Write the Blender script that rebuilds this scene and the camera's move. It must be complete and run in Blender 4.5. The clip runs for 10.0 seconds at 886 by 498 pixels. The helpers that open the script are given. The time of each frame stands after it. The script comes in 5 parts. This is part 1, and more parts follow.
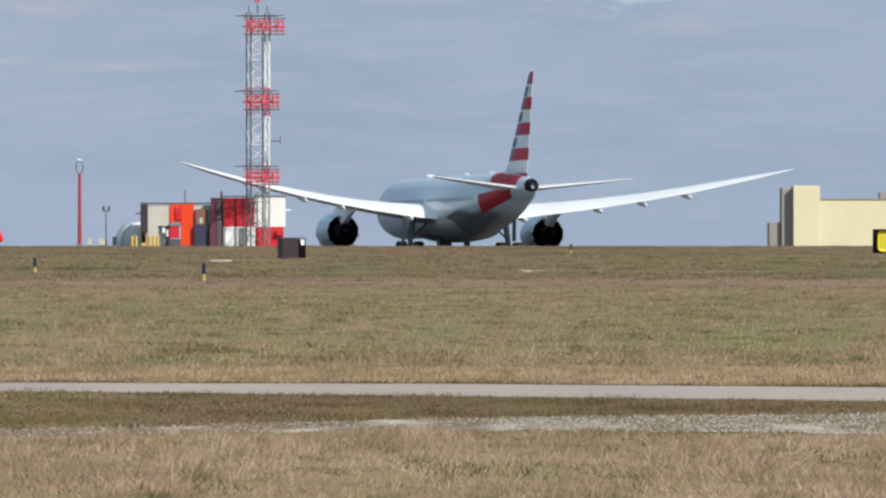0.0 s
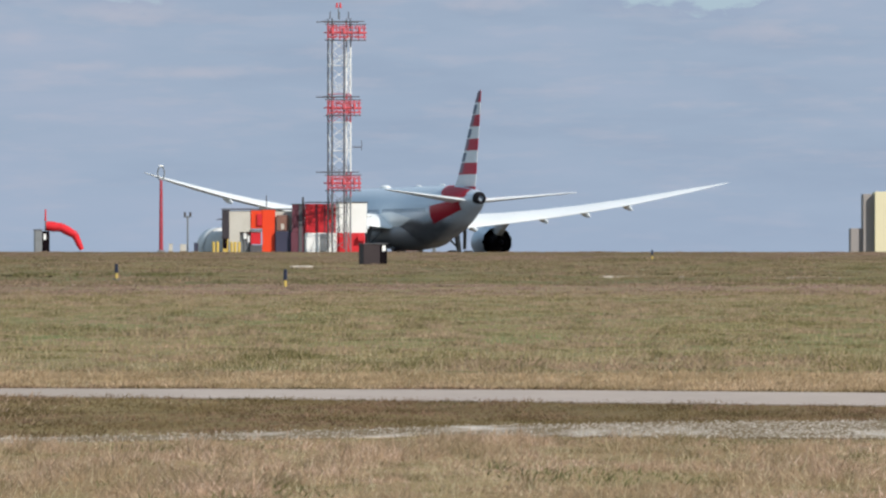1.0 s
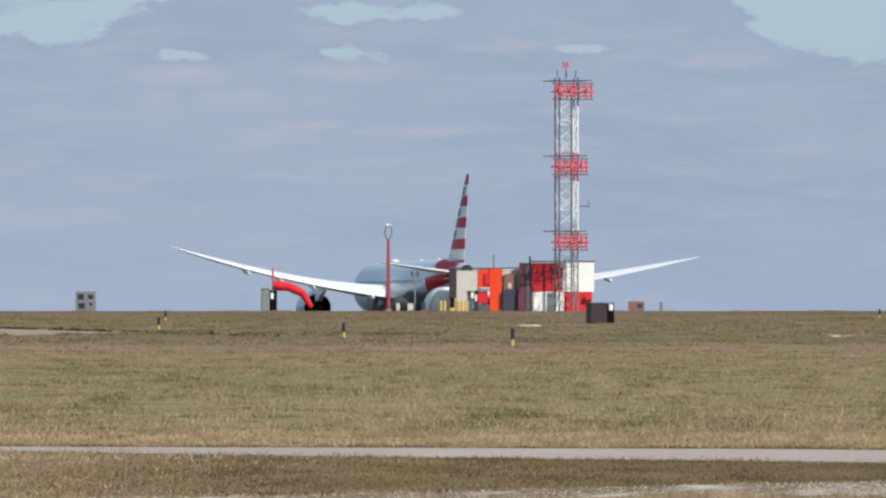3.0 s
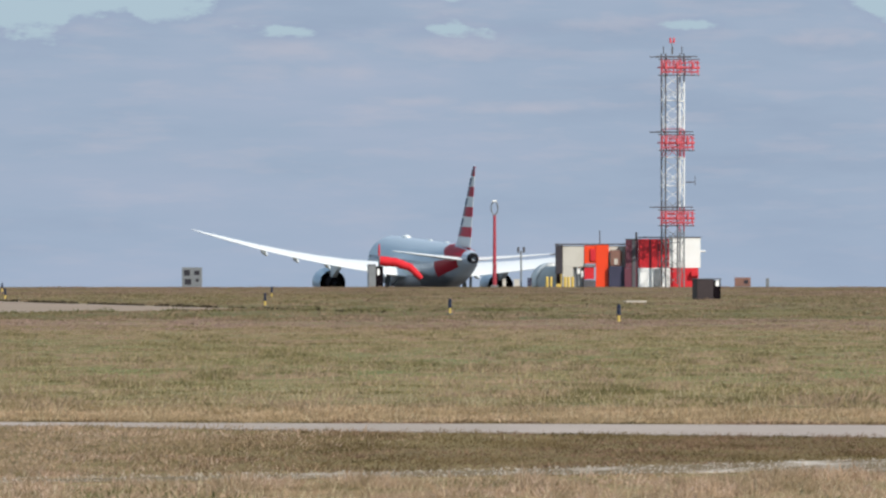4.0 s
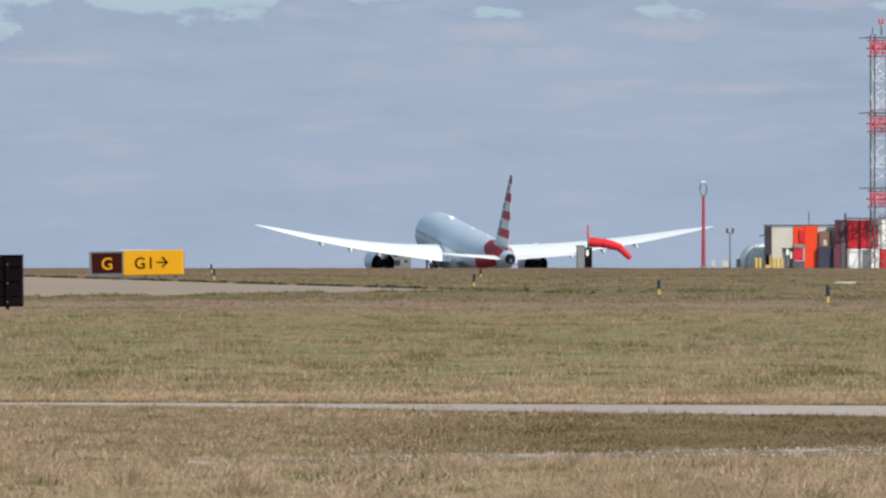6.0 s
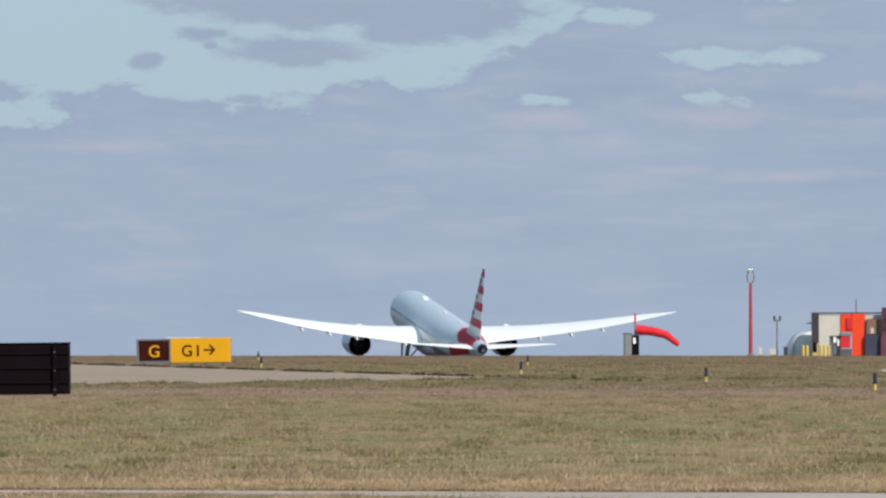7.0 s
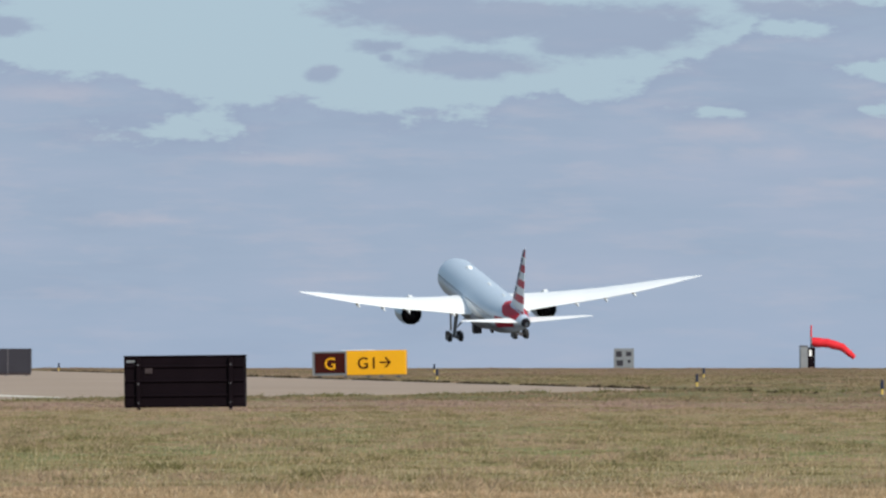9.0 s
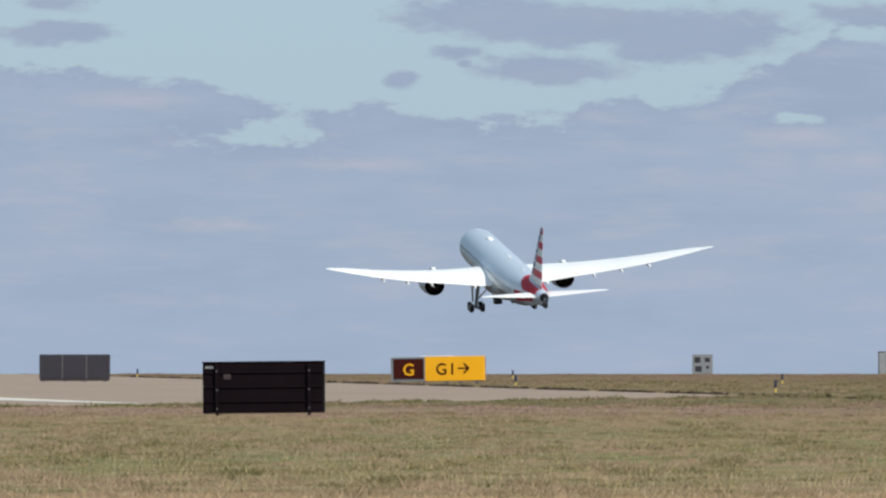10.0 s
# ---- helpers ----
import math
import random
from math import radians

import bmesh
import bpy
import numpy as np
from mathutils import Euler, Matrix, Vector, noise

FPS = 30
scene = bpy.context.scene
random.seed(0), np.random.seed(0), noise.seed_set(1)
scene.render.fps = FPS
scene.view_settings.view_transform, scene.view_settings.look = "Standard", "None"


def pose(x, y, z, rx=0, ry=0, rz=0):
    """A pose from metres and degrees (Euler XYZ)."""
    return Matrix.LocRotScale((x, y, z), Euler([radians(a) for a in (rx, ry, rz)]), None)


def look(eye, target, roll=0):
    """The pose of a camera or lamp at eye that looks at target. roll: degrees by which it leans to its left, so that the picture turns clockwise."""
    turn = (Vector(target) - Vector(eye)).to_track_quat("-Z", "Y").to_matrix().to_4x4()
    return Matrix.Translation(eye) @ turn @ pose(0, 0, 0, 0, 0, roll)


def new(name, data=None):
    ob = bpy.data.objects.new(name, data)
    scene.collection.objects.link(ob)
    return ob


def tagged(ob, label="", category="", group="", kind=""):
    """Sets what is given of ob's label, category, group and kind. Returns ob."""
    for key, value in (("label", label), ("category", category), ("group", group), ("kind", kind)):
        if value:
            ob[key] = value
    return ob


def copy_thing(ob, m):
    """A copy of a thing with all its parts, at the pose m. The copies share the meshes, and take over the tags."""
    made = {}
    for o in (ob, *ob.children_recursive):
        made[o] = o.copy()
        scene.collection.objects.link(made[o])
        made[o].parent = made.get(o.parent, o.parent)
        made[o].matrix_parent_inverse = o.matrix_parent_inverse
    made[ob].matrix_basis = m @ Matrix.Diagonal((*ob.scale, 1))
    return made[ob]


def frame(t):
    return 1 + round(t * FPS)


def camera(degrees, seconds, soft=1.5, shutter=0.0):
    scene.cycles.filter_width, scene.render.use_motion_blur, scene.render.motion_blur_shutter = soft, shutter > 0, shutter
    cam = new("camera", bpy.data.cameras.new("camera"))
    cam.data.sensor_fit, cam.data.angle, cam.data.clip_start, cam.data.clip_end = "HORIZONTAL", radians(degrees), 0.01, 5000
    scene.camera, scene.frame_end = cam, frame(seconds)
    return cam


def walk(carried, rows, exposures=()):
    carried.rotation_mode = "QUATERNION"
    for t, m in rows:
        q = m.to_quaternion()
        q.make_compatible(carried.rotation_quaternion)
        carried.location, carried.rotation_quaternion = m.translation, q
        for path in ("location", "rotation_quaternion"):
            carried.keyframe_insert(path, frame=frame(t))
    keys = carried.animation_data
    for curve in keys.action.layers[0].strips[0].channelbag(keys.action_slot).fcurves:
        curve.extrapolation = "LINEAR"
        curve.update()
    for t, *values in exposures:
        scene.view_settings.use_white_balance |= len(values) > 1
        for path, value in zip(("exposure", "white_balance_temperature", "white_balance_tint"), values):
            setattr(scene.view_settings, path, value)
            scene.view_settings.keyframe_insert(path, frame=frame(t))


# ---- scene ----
EYE = (0.0, 0.0, 1.6)
cam = camera(4.957, 10.0, soft=2.4)


def aim(turn, tilt):
    """A pose of the tripod head: milliradians to the left and upwards."""
    return pose(*EYE, 90 + math.degrees(tilt / 1000), 0, math.degrees(turn / 1000))


walk(cam, [
    (0.0, aim(0.00, -0.28)), (0.5, aim(4.31, -0.28)), (1.0, aim(7.95, 0.30)), (1.5, aim(12.70, 1.49)),
    (2.0, aim(18.17, 2.29)), (2.5, aim(23.74, 4.86)), (3.0, aim(30.15, 6.07)), (3.2, aim(32.58, 5.91)),
    (4.5, aim(44.62, 2.18)), (5.0, aim(48.90, 0.94)), (5.5, aim(55.38, -0.33)), (5.7, aim(58.59, 0.17)),
    (6.8, aim(63.28, 8.78)), (7.0, aim(65.54, 10.44)), (7.5, aim(71.45, 11.93)), (8.0, aim(74.82, 12.48)),
    (8.5, aim(76.48, 12.01)), (9.0, aim(82.72, 11.65)), (9.5, aim(87.69, 11.98)), (10.0, aim(90.39, 12.23)),
])

# ---- light ----
SUN_AZ, SUN_EL = radians(140), radians(35)      # clockwise from +y
sun_way = Vector((math.sin(SUN_AZ) * math.cos(SUN_EL), math.cos(SUN_AZ) * math.cos(SUN_EL), math.sin(SUN_EL)))
sun = new("sun", bpy.data.lights.new("sun", "SUN"))
sun.data.energy, sun.data.angle, sun.data.color = 4.4, radians(0.6), (1.0, 0.95, 0.87)
sun.matrix_world = look(sun_way * 500, (0, 0, 0))

world = bpy.data.worlds.new("sky")
scene.world = world
world.use_nodes = True


class Nodes:
    """Short hand for building node trees."""

    def __init__(self, tree):
        self.t = tree
        tree.nodes.clear()

    def put(self, kind, **sets):
        n = self.t.nodes.new(kind)
        for k, v in sets.items():
            if k == "op":
                n.operation = v
            elif k == "blend":
                n.data_type, n.blend_type = "RGBA", v
        return n

    def link(self, a, b):
        self.t.links.new(a, b)

    def feed(self, socket, v):
        if isinstance(v, bpy.types.NodeSocket):
            self.t.links.new(v, socket)
        else:
            socket.default_value = v

    def math(self, op, a, b=0.0, c=0.0, clamp=False):
        n = self.put("ShaderNodeMath", op=op)
        n.use_clamp = clamp
        for i, v in enumerate((a, b, c)):
            self.feed(n.inputs[i], v)
        return n.outputs[0]

    def mix(self, f, a, b, blend="MIX"):
        n = self.put("ShaderNodeMix", blend=blend)
        self.feed(n.inputs[0], f)
        self.feed(n.inputs[6], a if isinstance(a, bpy.types.NodeSocket) else (*a, 1))
        self.feed(n.inputs[7], b if isinstance(b, bpy.types.NodeSocket) else (*b, 1))
        return n.outputs[2]

    def ramp(self, f, stops, smooth=False):
        n = self.put("ShaderNodeValToRGB")
        n.color_ramp.interpolation = "EASE" if smooth else "LINEAR"
        while len(n.color_ramp.elements) < len(stops):
            n.color_ramp.elements.new(0.5)
        for e, (p, c) in zip(n.color_ramp.elements, stops):
            e.position = p
            e.color = (*c, 1) if isinstance(c, tuple) else (c, c, c, 1)
        self.feed(n.inputs[0], f)
        return n.outputs[0]

    def noise(self, vec, scale, detail=4.0, rough=0.55, stretch=None):
        if stretch:
            m = self.put("ShaderNodeMapping")
            m.inputs["Scale"].default_value = stretch
            self.link(vec, m.inputs[0])
            vec = m.outputs[0]
        n = self.put("ShaderNodeTexNoise")
        self.link(vec, n.inputs["Vector"])
        n.inputs["Scale"].default_value, n.inputs["Detail"].default_value, n.inputs["Roughness"].default_value = scale, detail, rough
        return n.outputs[0]


def build_sky():
    w = Nodes(world.node_tree)
    out = w.put("ShaderNodeOutputWorld")
    bg = w.put("ShaderNodeBackground")
    sky = w.put("ShaderNodeTexSky")
    sky.sky_type, sky.sun_disc, sky.sun_elevation, sky.sun_rotation = "NISHITA", False, SUN_EL, SUN_AZ
    sky.air_density, sky.dust_density, sky.ozone_density = 1.0, 0.6, 2.0
    tc = w.put("ShaderNodeTexCoord")
    sep = w.put("ShaderNodeSeparateXYZ")
    w.link(tc.outputs["Generated"], sep.inputs[0])
    az = w.math("ARCTAN2", sep.outputs[0], sep.outputs[1])
    el = w.math("ARCSINE", sep.outputs[2])
    # cloud decks lie flat: seen low over the land they are drawn out sideways
    com = w.put("ShaderNodeCombineXYZ")
    w.link(w.math("MULTIPLY", az, 100.0), com.inputs[0])
    w.link(w.math("MULTIPLY", el, 260.0), com.inputs[1])
    v = com.outputs[0]
    n1 = w.noise(v, 0.42, 6.0, 0.58)
    n2 = w.noise(v, 1.1, 6.0, 0.62)
    n3 = w.noise(v, 0.16, 4.0, 0.55)
    n4 = w.noise(v, 3.4, 4.0, 0.6)
    field = w.math("ADD", w.math("ADD", w.math("MULTIPLY", n1, 0.42), w.math("MULTIPLY", n2, 0.38)), w.math("MULTIPLY", n4, 0.2))

    def ovals(items):
        top = None
        for b, h, wd, ht, *peak in items:
            dx = w.math("DIVIDE", w.math("SUBTRACT", az, b / 1000), wd / 1000)
            dy = w.math("DIVIDE", w.math("SUBTRACT", el, h / 1000), ht / 1000)
            r = w.math("SQRT", w.math("ADD", w.math("MULTIPLY", dx, dx), w.math("MULTIPLY", dy, dy)))
            g = w.math("SUBTRACT", peak[0] if peak else 1.0, r)
            top = g if top is None else w.math("MAXIMUM", top, g)
        return w.math("MAXIMUM", top, -2.4)

    # upper edge of the deck over the bearing (both in milliradians), and clear sky above it
    top_line = [(-160, 30), (-120, 28.4), (-114, 28.4), (-108, 26.6), (-98, 26.2), (-94, 25.0), (-87, 24.4), (-79, 24.9), (-76, 26.4), (-71.5, 27.0), (-69.5, 26.0),
                (-64.5, 27.5), (-59, 29.5), (-54.6, 31.5), (-50, 36), (-8, 36), (-2, 29.4), (2, 26.6), (13, 24.0), (20, 23.0), (24, 26), (30, 36), (60, 36)]
    crest = w.ramp(w.math("DIVIDE", w.math("ADD", az, 0.160), 0.220, clamp=True), [((b + 160) / 220, h / 40) for b, h in top_line])
    above = w.math("DIVIDE", w.math("SUBTRACT", el, w.math("MULTIPLY", crest, 0.040)), 0.0018)
    # gaps in the deck and lone clouds over it: (bearing, height, half width, half height) in milliradians
    gaps = ovals([(-109.6, 23.2, 5.5, 1.4, 1.1), (-54, 24.9, 5.5, 0.8, 0.6), (-41, 25.2, 5.0, 1.1, 0.55), (-39.7, 29.2, 5, 0.8, 0.6), (-57, 35.0, 4, 1.2), (-49, 33.2, 4, 0.9, 0.8), (-42, 36.2, 4, 0.8), (-16.5, 25.5, 4, 0.7, 0.5),
                  (-31, 29.4, 5, 0.9, 0.5)])
    lone = ovals([(-85.0, 34.7, 10.5, 2.2, 1.2), (-75.5, 34.1, 10, 2.4, 1.2), (-66.0, 33.3, 11.5, 2.7, 1.2), (-80.8, 29.9, 7.8, 1.5, 1.2), (-94.4, 28.9, 1.8, 1.1, 1.0), (-89.7, 31.4, 3.2, 0.9, 1.1), (-88.3, 30.3, 1.4, 0.7),
                  (-48.5, 35.3, 6.5, 1.3, 1.1), (-128.5, 33.3, 7.0, 1.2, 1.1), (-129, 36.4, 5, 1.2, 1.1)])
    ragged = w.math("MULTIPLY", w.math("SUBTRACT", field, 0.5), 10.0)
    high = w.math("MULTIPLY", w.math("SUBTRACT", el, 0.045), 1.2, clamp=True)
    open_sky = w.math("ADD", w.math("ADD", w.math("MAXIMUM", w.math("MINIMUM", w.math("MAXIMUM", above, -2.4), 1.6), gaps), high), ragged)
    deck = w.ramp(w.math("MULTIPLY", w.math("ADD", open_sky, 0.3), 0.8), [(0.0, 0.0), (0.55, 1.0)], True)
    puffs = w.ramp(w.math("SUBTRACT", w.math("ADD", lone, 0.05), w.math("MULTIPLY", ragged, 0.55)), [(0.0, 1.0), (0.7, 0.0)], True)
    mask = w.math("MULTIPLY", deck, puffs)
    rim = w.ramp(w.math("ADD", open_sky, 1.0), [(0.0, 0.0), (0.3, 0.25), (0.75, 0.8), (1.0, 0.6)], True)
    # long level streaks inside the deck
    com2 = w.put("ShaderNodeCombineXYZ")
    w.link(w.math("MULTIPLY", az, 60.0), com2.inputs[0])
    w.link(w.math("MULTIPLY", el, 330.0), com2.inputs[1])
    s1 = w.noise(com2.outputs[0], 0.55, 5.0, 0.56)
    s2 = w.noise(com2.outputs[0], 1.5, 5.0, 0.6)
    shade = w.ramp(w.math("ADD", w.math("MULTIPLY", s1, 0.6), w.math("MULTIPLY", n3, 0.4)),
                   [(0.34, (0.305, 0.385, 0.515)), (0.50, (0.345, 0.43, 0.56)), (0.60, (0.372, 0.445, 0.575)), (0.72, (0.42, 0.47, 0.585))])
    shade = w.mix(w.math("MULTIPLY", w.math("SUBTRACT", s2, 0.5, clamp=True), 1.7), shade, (0.50, 0.50, 0.585))
    # pale sunlit folds: (bearing, height, half width, half height)
    folds = ovals([(-55, 23.4, 7, 1.8), (-40, 23.8, 8, 2.0), (-33, 17.5, 13, 1.3, 0.8), (-62, 29.3, 8, 1.6, 0.8), (-121, 27.0, 9, 1.6), (-43, 18.2, 6, 0.9), (-22, 25.8, 9, 1.6, 0.8), (-3, 24.4, 9, 1.5, 0.8), (-85, 35.0, 8, 1.2, 0.7), (-48, 21.0, 18, 1.6, 0.6), (-100, 20.5, 24, 1.1, 0.6), (-110, 14.5, 20, 1.3, 0.6), (22, 21.5, 10, 1.6, 0.8), (20, 14.5, 16, 1.2, 0.6)])
    lit = w.ramp(w.math("ADD", folds, w.math("MULTIPLY", ragged, 0.45)), [(0.0, 0.0), (1.0, 0.6)], True)
    shade = w.mix(lit, shade, (0.475, 0.49, 0.58))
    shade = w.mix(w.math("MULTIPLY", rim, 0.55), shade, (0.325, 0.395, 0.535))
    shade = w.mix(w.math("MULTIPLY", w.math("SUBTRACT", 1.0, puffs), 0.45), shade, (0.335, 0.408, 0.528))
    low = w.math("SUBTRACT", 1.0, w.math("MULTIPLY", el, 90.0), clamp=True)
    shade = w.mix(w.math("MULTIPLY", low, 0.45), shade, (0.365, 0.45, 0.60))
    clear = w.mix(0.72, w.mix(1.0, sky.outputs[0], (0.075, 0.075, 0.075), "MULTIPLY"), (0.40, 0.565, 0.725))
    w.link(w.mix(mask, shade, clear), bg.inputs[0])
    bg.inputs[1].default_value = 1.0
    w.link(bg.outputs[0], out.inputs[0])


build_sky()

# ---- materials ----


def paint(name, color, rough=0.5, metal=0.0, vary=0.12, scale=2.0, bump=0.0, dirt=None, coords="Object", stretch=None, spec=0.5, fine=12.0, grime=(0.5, 0.75, 0.6)):
    m = bpy.data.materials.new(name)
    m.use_nodes = True
    t = Nodes(m.node_tree)
    out, b = t.put("ShaderNodeOutputMaterial"), t.put("ShaderNodeBsdfPrincipled")
    tc = t.put("ShaderNodeTexCoord")
    v = tc.outputs[coords]
    a = t.noise(v, scale, 4.0, 0.6, stretch)
    f = t.noise(v, scale * fine, 3.0, 0.6, stretch)
    k = t.math("ADD", t.math("MULTIPLY", a, 0.65), t.math("MULTIPLY", f, 0.35))
    lo, hi = tuple(c * (1 - vary) for c in color), tuple(min(1, c * (1 + vary)) for c in color)
    c = t.ramp(k, [(0.3, lo), (0.7, hi)])
    if dirt:
        c = t.mix(t.ramp(t.noise(v, scale * 0.7, 6.0, 0.65, stretch), [(grime[0], 0.0), (grime[1], grime[2])]), c, dirt)
    t.link(c, b.inputs["Base Color"])
    t.link(t.math("ADD", t.math("MULTIPLY", f, 0.2), rough - 0.1), b.inputs["Roughness"])
    b.inputs["Metallic"].default_value = metal
    b.inputs["Specular IOR Level"].default_value = spec
    if bump:
        n = t.put("ShaderNodeBump")
        n.inputs["Strength"].default_value, n.inputs["Distance"].default_value = 0.6, bump
        t.link(f, n.inputs["Height"])
        t.link(n.outputs[0], b.inputs["Normal"])
    t.link(b.outputs[0], out.inputs[0])
    return m


def grass_paint(name, stops, patch=None, span=(1.2, 22.0), clump=(0.28, 9.0), rank=(0.10, 0.118, 0.030)):
    """Blades: each takes its own tone; broad dry patches and small rank clumps (metres across and deep) tint them."""
    m = bpy.data.materials.new(name)
    m.use_nodes = True
    t = Nodes(m.node_tree)
    out, b = t.put("ShaderNodeOutputMaterial"), t.put("ShaderNodeBsdfPrincipled")
    g = t.put("ShaderNodeNewGeometry")
    p = g.outputs["Position"]
    c = t.ramp(g.outputs["Random Per Island"], stops)
    if patch:
        n = t.noise(p, 1.0, 5.0, 0.66, (1 / span[0], 1 / span[1], 0.3))
        c = t.mix(t.ramp(n, [(0.44, 0.0), (0.56, 0.92)]), c, patch)
        mid = t.noise(p, 1.0, 4.0, 0.62, (1 / clump[0], 1 / clump[1], 0.3))
        c = t.mix(t.ramp(mid, [(0.50, 0.0), (0.63, 0.7)]), c, rank)
        c = t.mix(t.ramp(mid, [(0.37, 0.5), (0.47, 0.0)]), c, tuple(min(0.8, v * 1.32) for v in patch))
    t.link(c, b.inputs["Base Color"])
    b.inputs["Roughness"].default_value = 0.75
    b.inputs["Specular IOR Level"].default_value = 0.15
    tr, mx = t.put("ShaderNodeBsdfTranslucent"), t.put("ShaderNodeMixShader")
    t.link(c, tr.inputs[0])
    mx.inputs[0].default_value = 0.45
    t.link(b.outputs[0], mx.inputs[1])
    t.link(tr.outputs[0], mx.inputs[2])
    t.link(mx.outputs[0], out.inputs[0])
    return m


TAN, TAN_D = (0.27, 0.195, 0.105), (0.19, 0.135, 0.072)
GREEN, GREEN_D = (0.155, 0.165, 0.062), (0.095, 0.105, 0.042)
BROWN = (0.145, 0.098, 0.044)


def ground_material():
    m = bpy.data.materials.new("field_ground")
    m.use_nodes = True
    t = Nodes(m.node_tree)
    out, b = t.put("ShaderNodeOutputMaterial"), t.put("ShaderNodeBsdfPrincipled")
    g = t.put("ShaderNodeNewGeometry")
    p = g.outputs["Position"]
    sep = t.put("ShaderNodeSeparateXYZ")
    t.link(p, sep.inputs[0])
    warp = t.noise(p, 1.0, 4.0, 0.6, (0.35, 0.12, 1))
    y = t.math("ADD", sep.outputs[1], t.math("MULTIPLY", t.math("SUBTRACT", warp, 0.5), t.math("MULTIPLY", sep.outputs[1], 0.06)))
    depth = t.math("LOGARITHM", t.math("MAXIMUM", y, 10.0), 10.0)
    f = t.math("DIVIDE", t.math("SUBTRACT", depth, 1.4), 1.6)      # 25 m .. 1000 m

    def at(d):
        return (math.log10(d) - 1.4) / 1.6

    dry = t.ramp(f, [(0.0, TAN), (at(43), TAN), (at(44), TAN_D), (at(46), BROWN), (at(59), BROWN), (at(61.5), TAN_D), (at(63), TAN), (at(66), TAN_D),
                     (at(78), (0.22, 0.18, 0.085)), (at(96), GREEN), (at(150), (0.18, 0.165, 0.075)), (at(190), (0.26, 0.195, 0.11)), (at(225), (0.25, 0.19, 0.105)), (at(240), GREEN_D),
                     (at(330), (0.17, 0.14, 0.07)), (at(520), BROWN)])
    n_big = t.noise(p, 1.0, 5.0, 0.62, (0.22, 0.045, 1))
    n_small = t.noise(p, 9.0, 3.0, 0.7, (1, 0.35, 1))
    c = t.mix(t.ramp(n_big, [(0.42, 0.0), (0.6, 0.7)]), dry, (0.225, 0.17, 0.075))
    c = t.mix(t.ramp(n_big, [(0.3, 0.6), (0.44, 0.0)]), c, (0.115, 0.115, 0.038))
    c = t.mix(0.55, c, t.ramp(n_small, [(0.25, 0.25), (0.75, 0.95)]), "OVERLAY")
    t.link(c, b.inputs["Base Color"])
    b.inputs["Roughness"].default_value = 0.9
    b.inputs["Specular IOR Level"].default_value = 0.1
    n = t.put("ShaderNodeBump")
    n.inputs["Strength"].default_value, n.inputs["Distance"].default_value = 0.8, 0.05
    t.link(n_small, n.inputs["Height"])
    t.link(n.outputs[0], b.inputs["Normal"])
    t.link(b.outputs[0], out.inputs[0])
    return m


M_GROUND = ground_material()
M_ROAD = paint("worn_asphalt_concrete", (0.415, 0.338, 0.290), 0.9, vary=0.12, scale=0.5, bump=0.01, dirt=(0.31, 0.255, 0.20), spec=0.1, stretch=(1, 0.12, 1))
M_GRAVEL = paint("dusty_gravel", (0.52, 0.45, 0.385), 0.95, vary=0.3, scale=2.2, bump=0.02, dirt=(0.17, 0.122, 0.068), spec=0.05, stretch=(1, 0.22, 1), grime=(0.37, 0.51, 0.94))
M_STONE = paint("pale_stone", (0.56, 0.49, 0.42), 0.9, vary=0.3, scale=6.0, dirt=(0.28, 0.23, 0.18), spec=0.05)
M_RUNWAY = paint("runway_asphalt", (0.13, 0.125, 0.12), 0.85, vary=0.25, scale=0.05, bump=0.004, dirt=(0.07, 0.068, 0.066), spec=0.2)
M_CONCRETE = paint("taxiway_concrete", (0.33, 0.25, 0.19), 0.9, vary=0.12, scale=0.12, bump=0.004, dirt=(0.275, 0.20, 0.145), spec=0.1)
M_LINE = paint("worn_white_paint", (0.62, 0.56, 0.46), 0.8, vary=0.2, scale=0.6)
M_BLACK = paint("black_powder_coat", (0.0055, 0.0028, 0.0045), 0.6, vary=0.3, scale=1.5, bump=0.002, dirt=(0.010, 0.006, 0.008), spec=0.06)
M_CAB = paint("dark_brown_cabinet", (0.035, 0.024, 0.026), 0.6, vary=0.25, scale=1.5, spec=0.3)
M_FADED = paint("faded_red_paint", (0.56, 0.075, 0.095), 0.6, vary=0.15, scale=1.5)
M_POLE = paint("weathered_red_paint", (0.36, 0.035, 0.055), 0.65, vary=0.3, scale=1.2, dirt=(0.24, 0.04, 0.06))
M_TANK = paint("pale_tank_paint", (0.74, 0.74, 0.73), 0.7, vary=0.08, scale=1.0, dirt=(0.45, 0.46, 0.46))
M_DARK = paint("dark_grey_metal", (0.03, 0.028, 0.036), 0.5, vary=0.2, scale=1.0, spec=0.3)
M_STEEL = paint("galvanised_steel", (0.24, 0.25, 0.26), 0.5, 0.5, 0.2, 2.0)
M_DULL = paint("weathered_steel", (0.105, 0.10, 0.11), 0.6, 0.2, 0.25, 2.0)
M_WHITE = paint("white_enamel", (0.87, 0.87, 0.85), 0.45, vary=0.04, scale=0.8, dirt=(0.76, 0.74, 0.70))
M_RED = paint("aviation_red_paint", (0.62, 0.02, 0.03), 0.45, vary=0.14, scale=0.8, dirt=(0.45, 0.03, 0.04))
M_ORANGE = paint("aviation_orange_paint", (0.80, 0.055, 0.008), 0.5, vary=0.08, scale=0.8, dirt=(0.66, 0.045, 0.012))
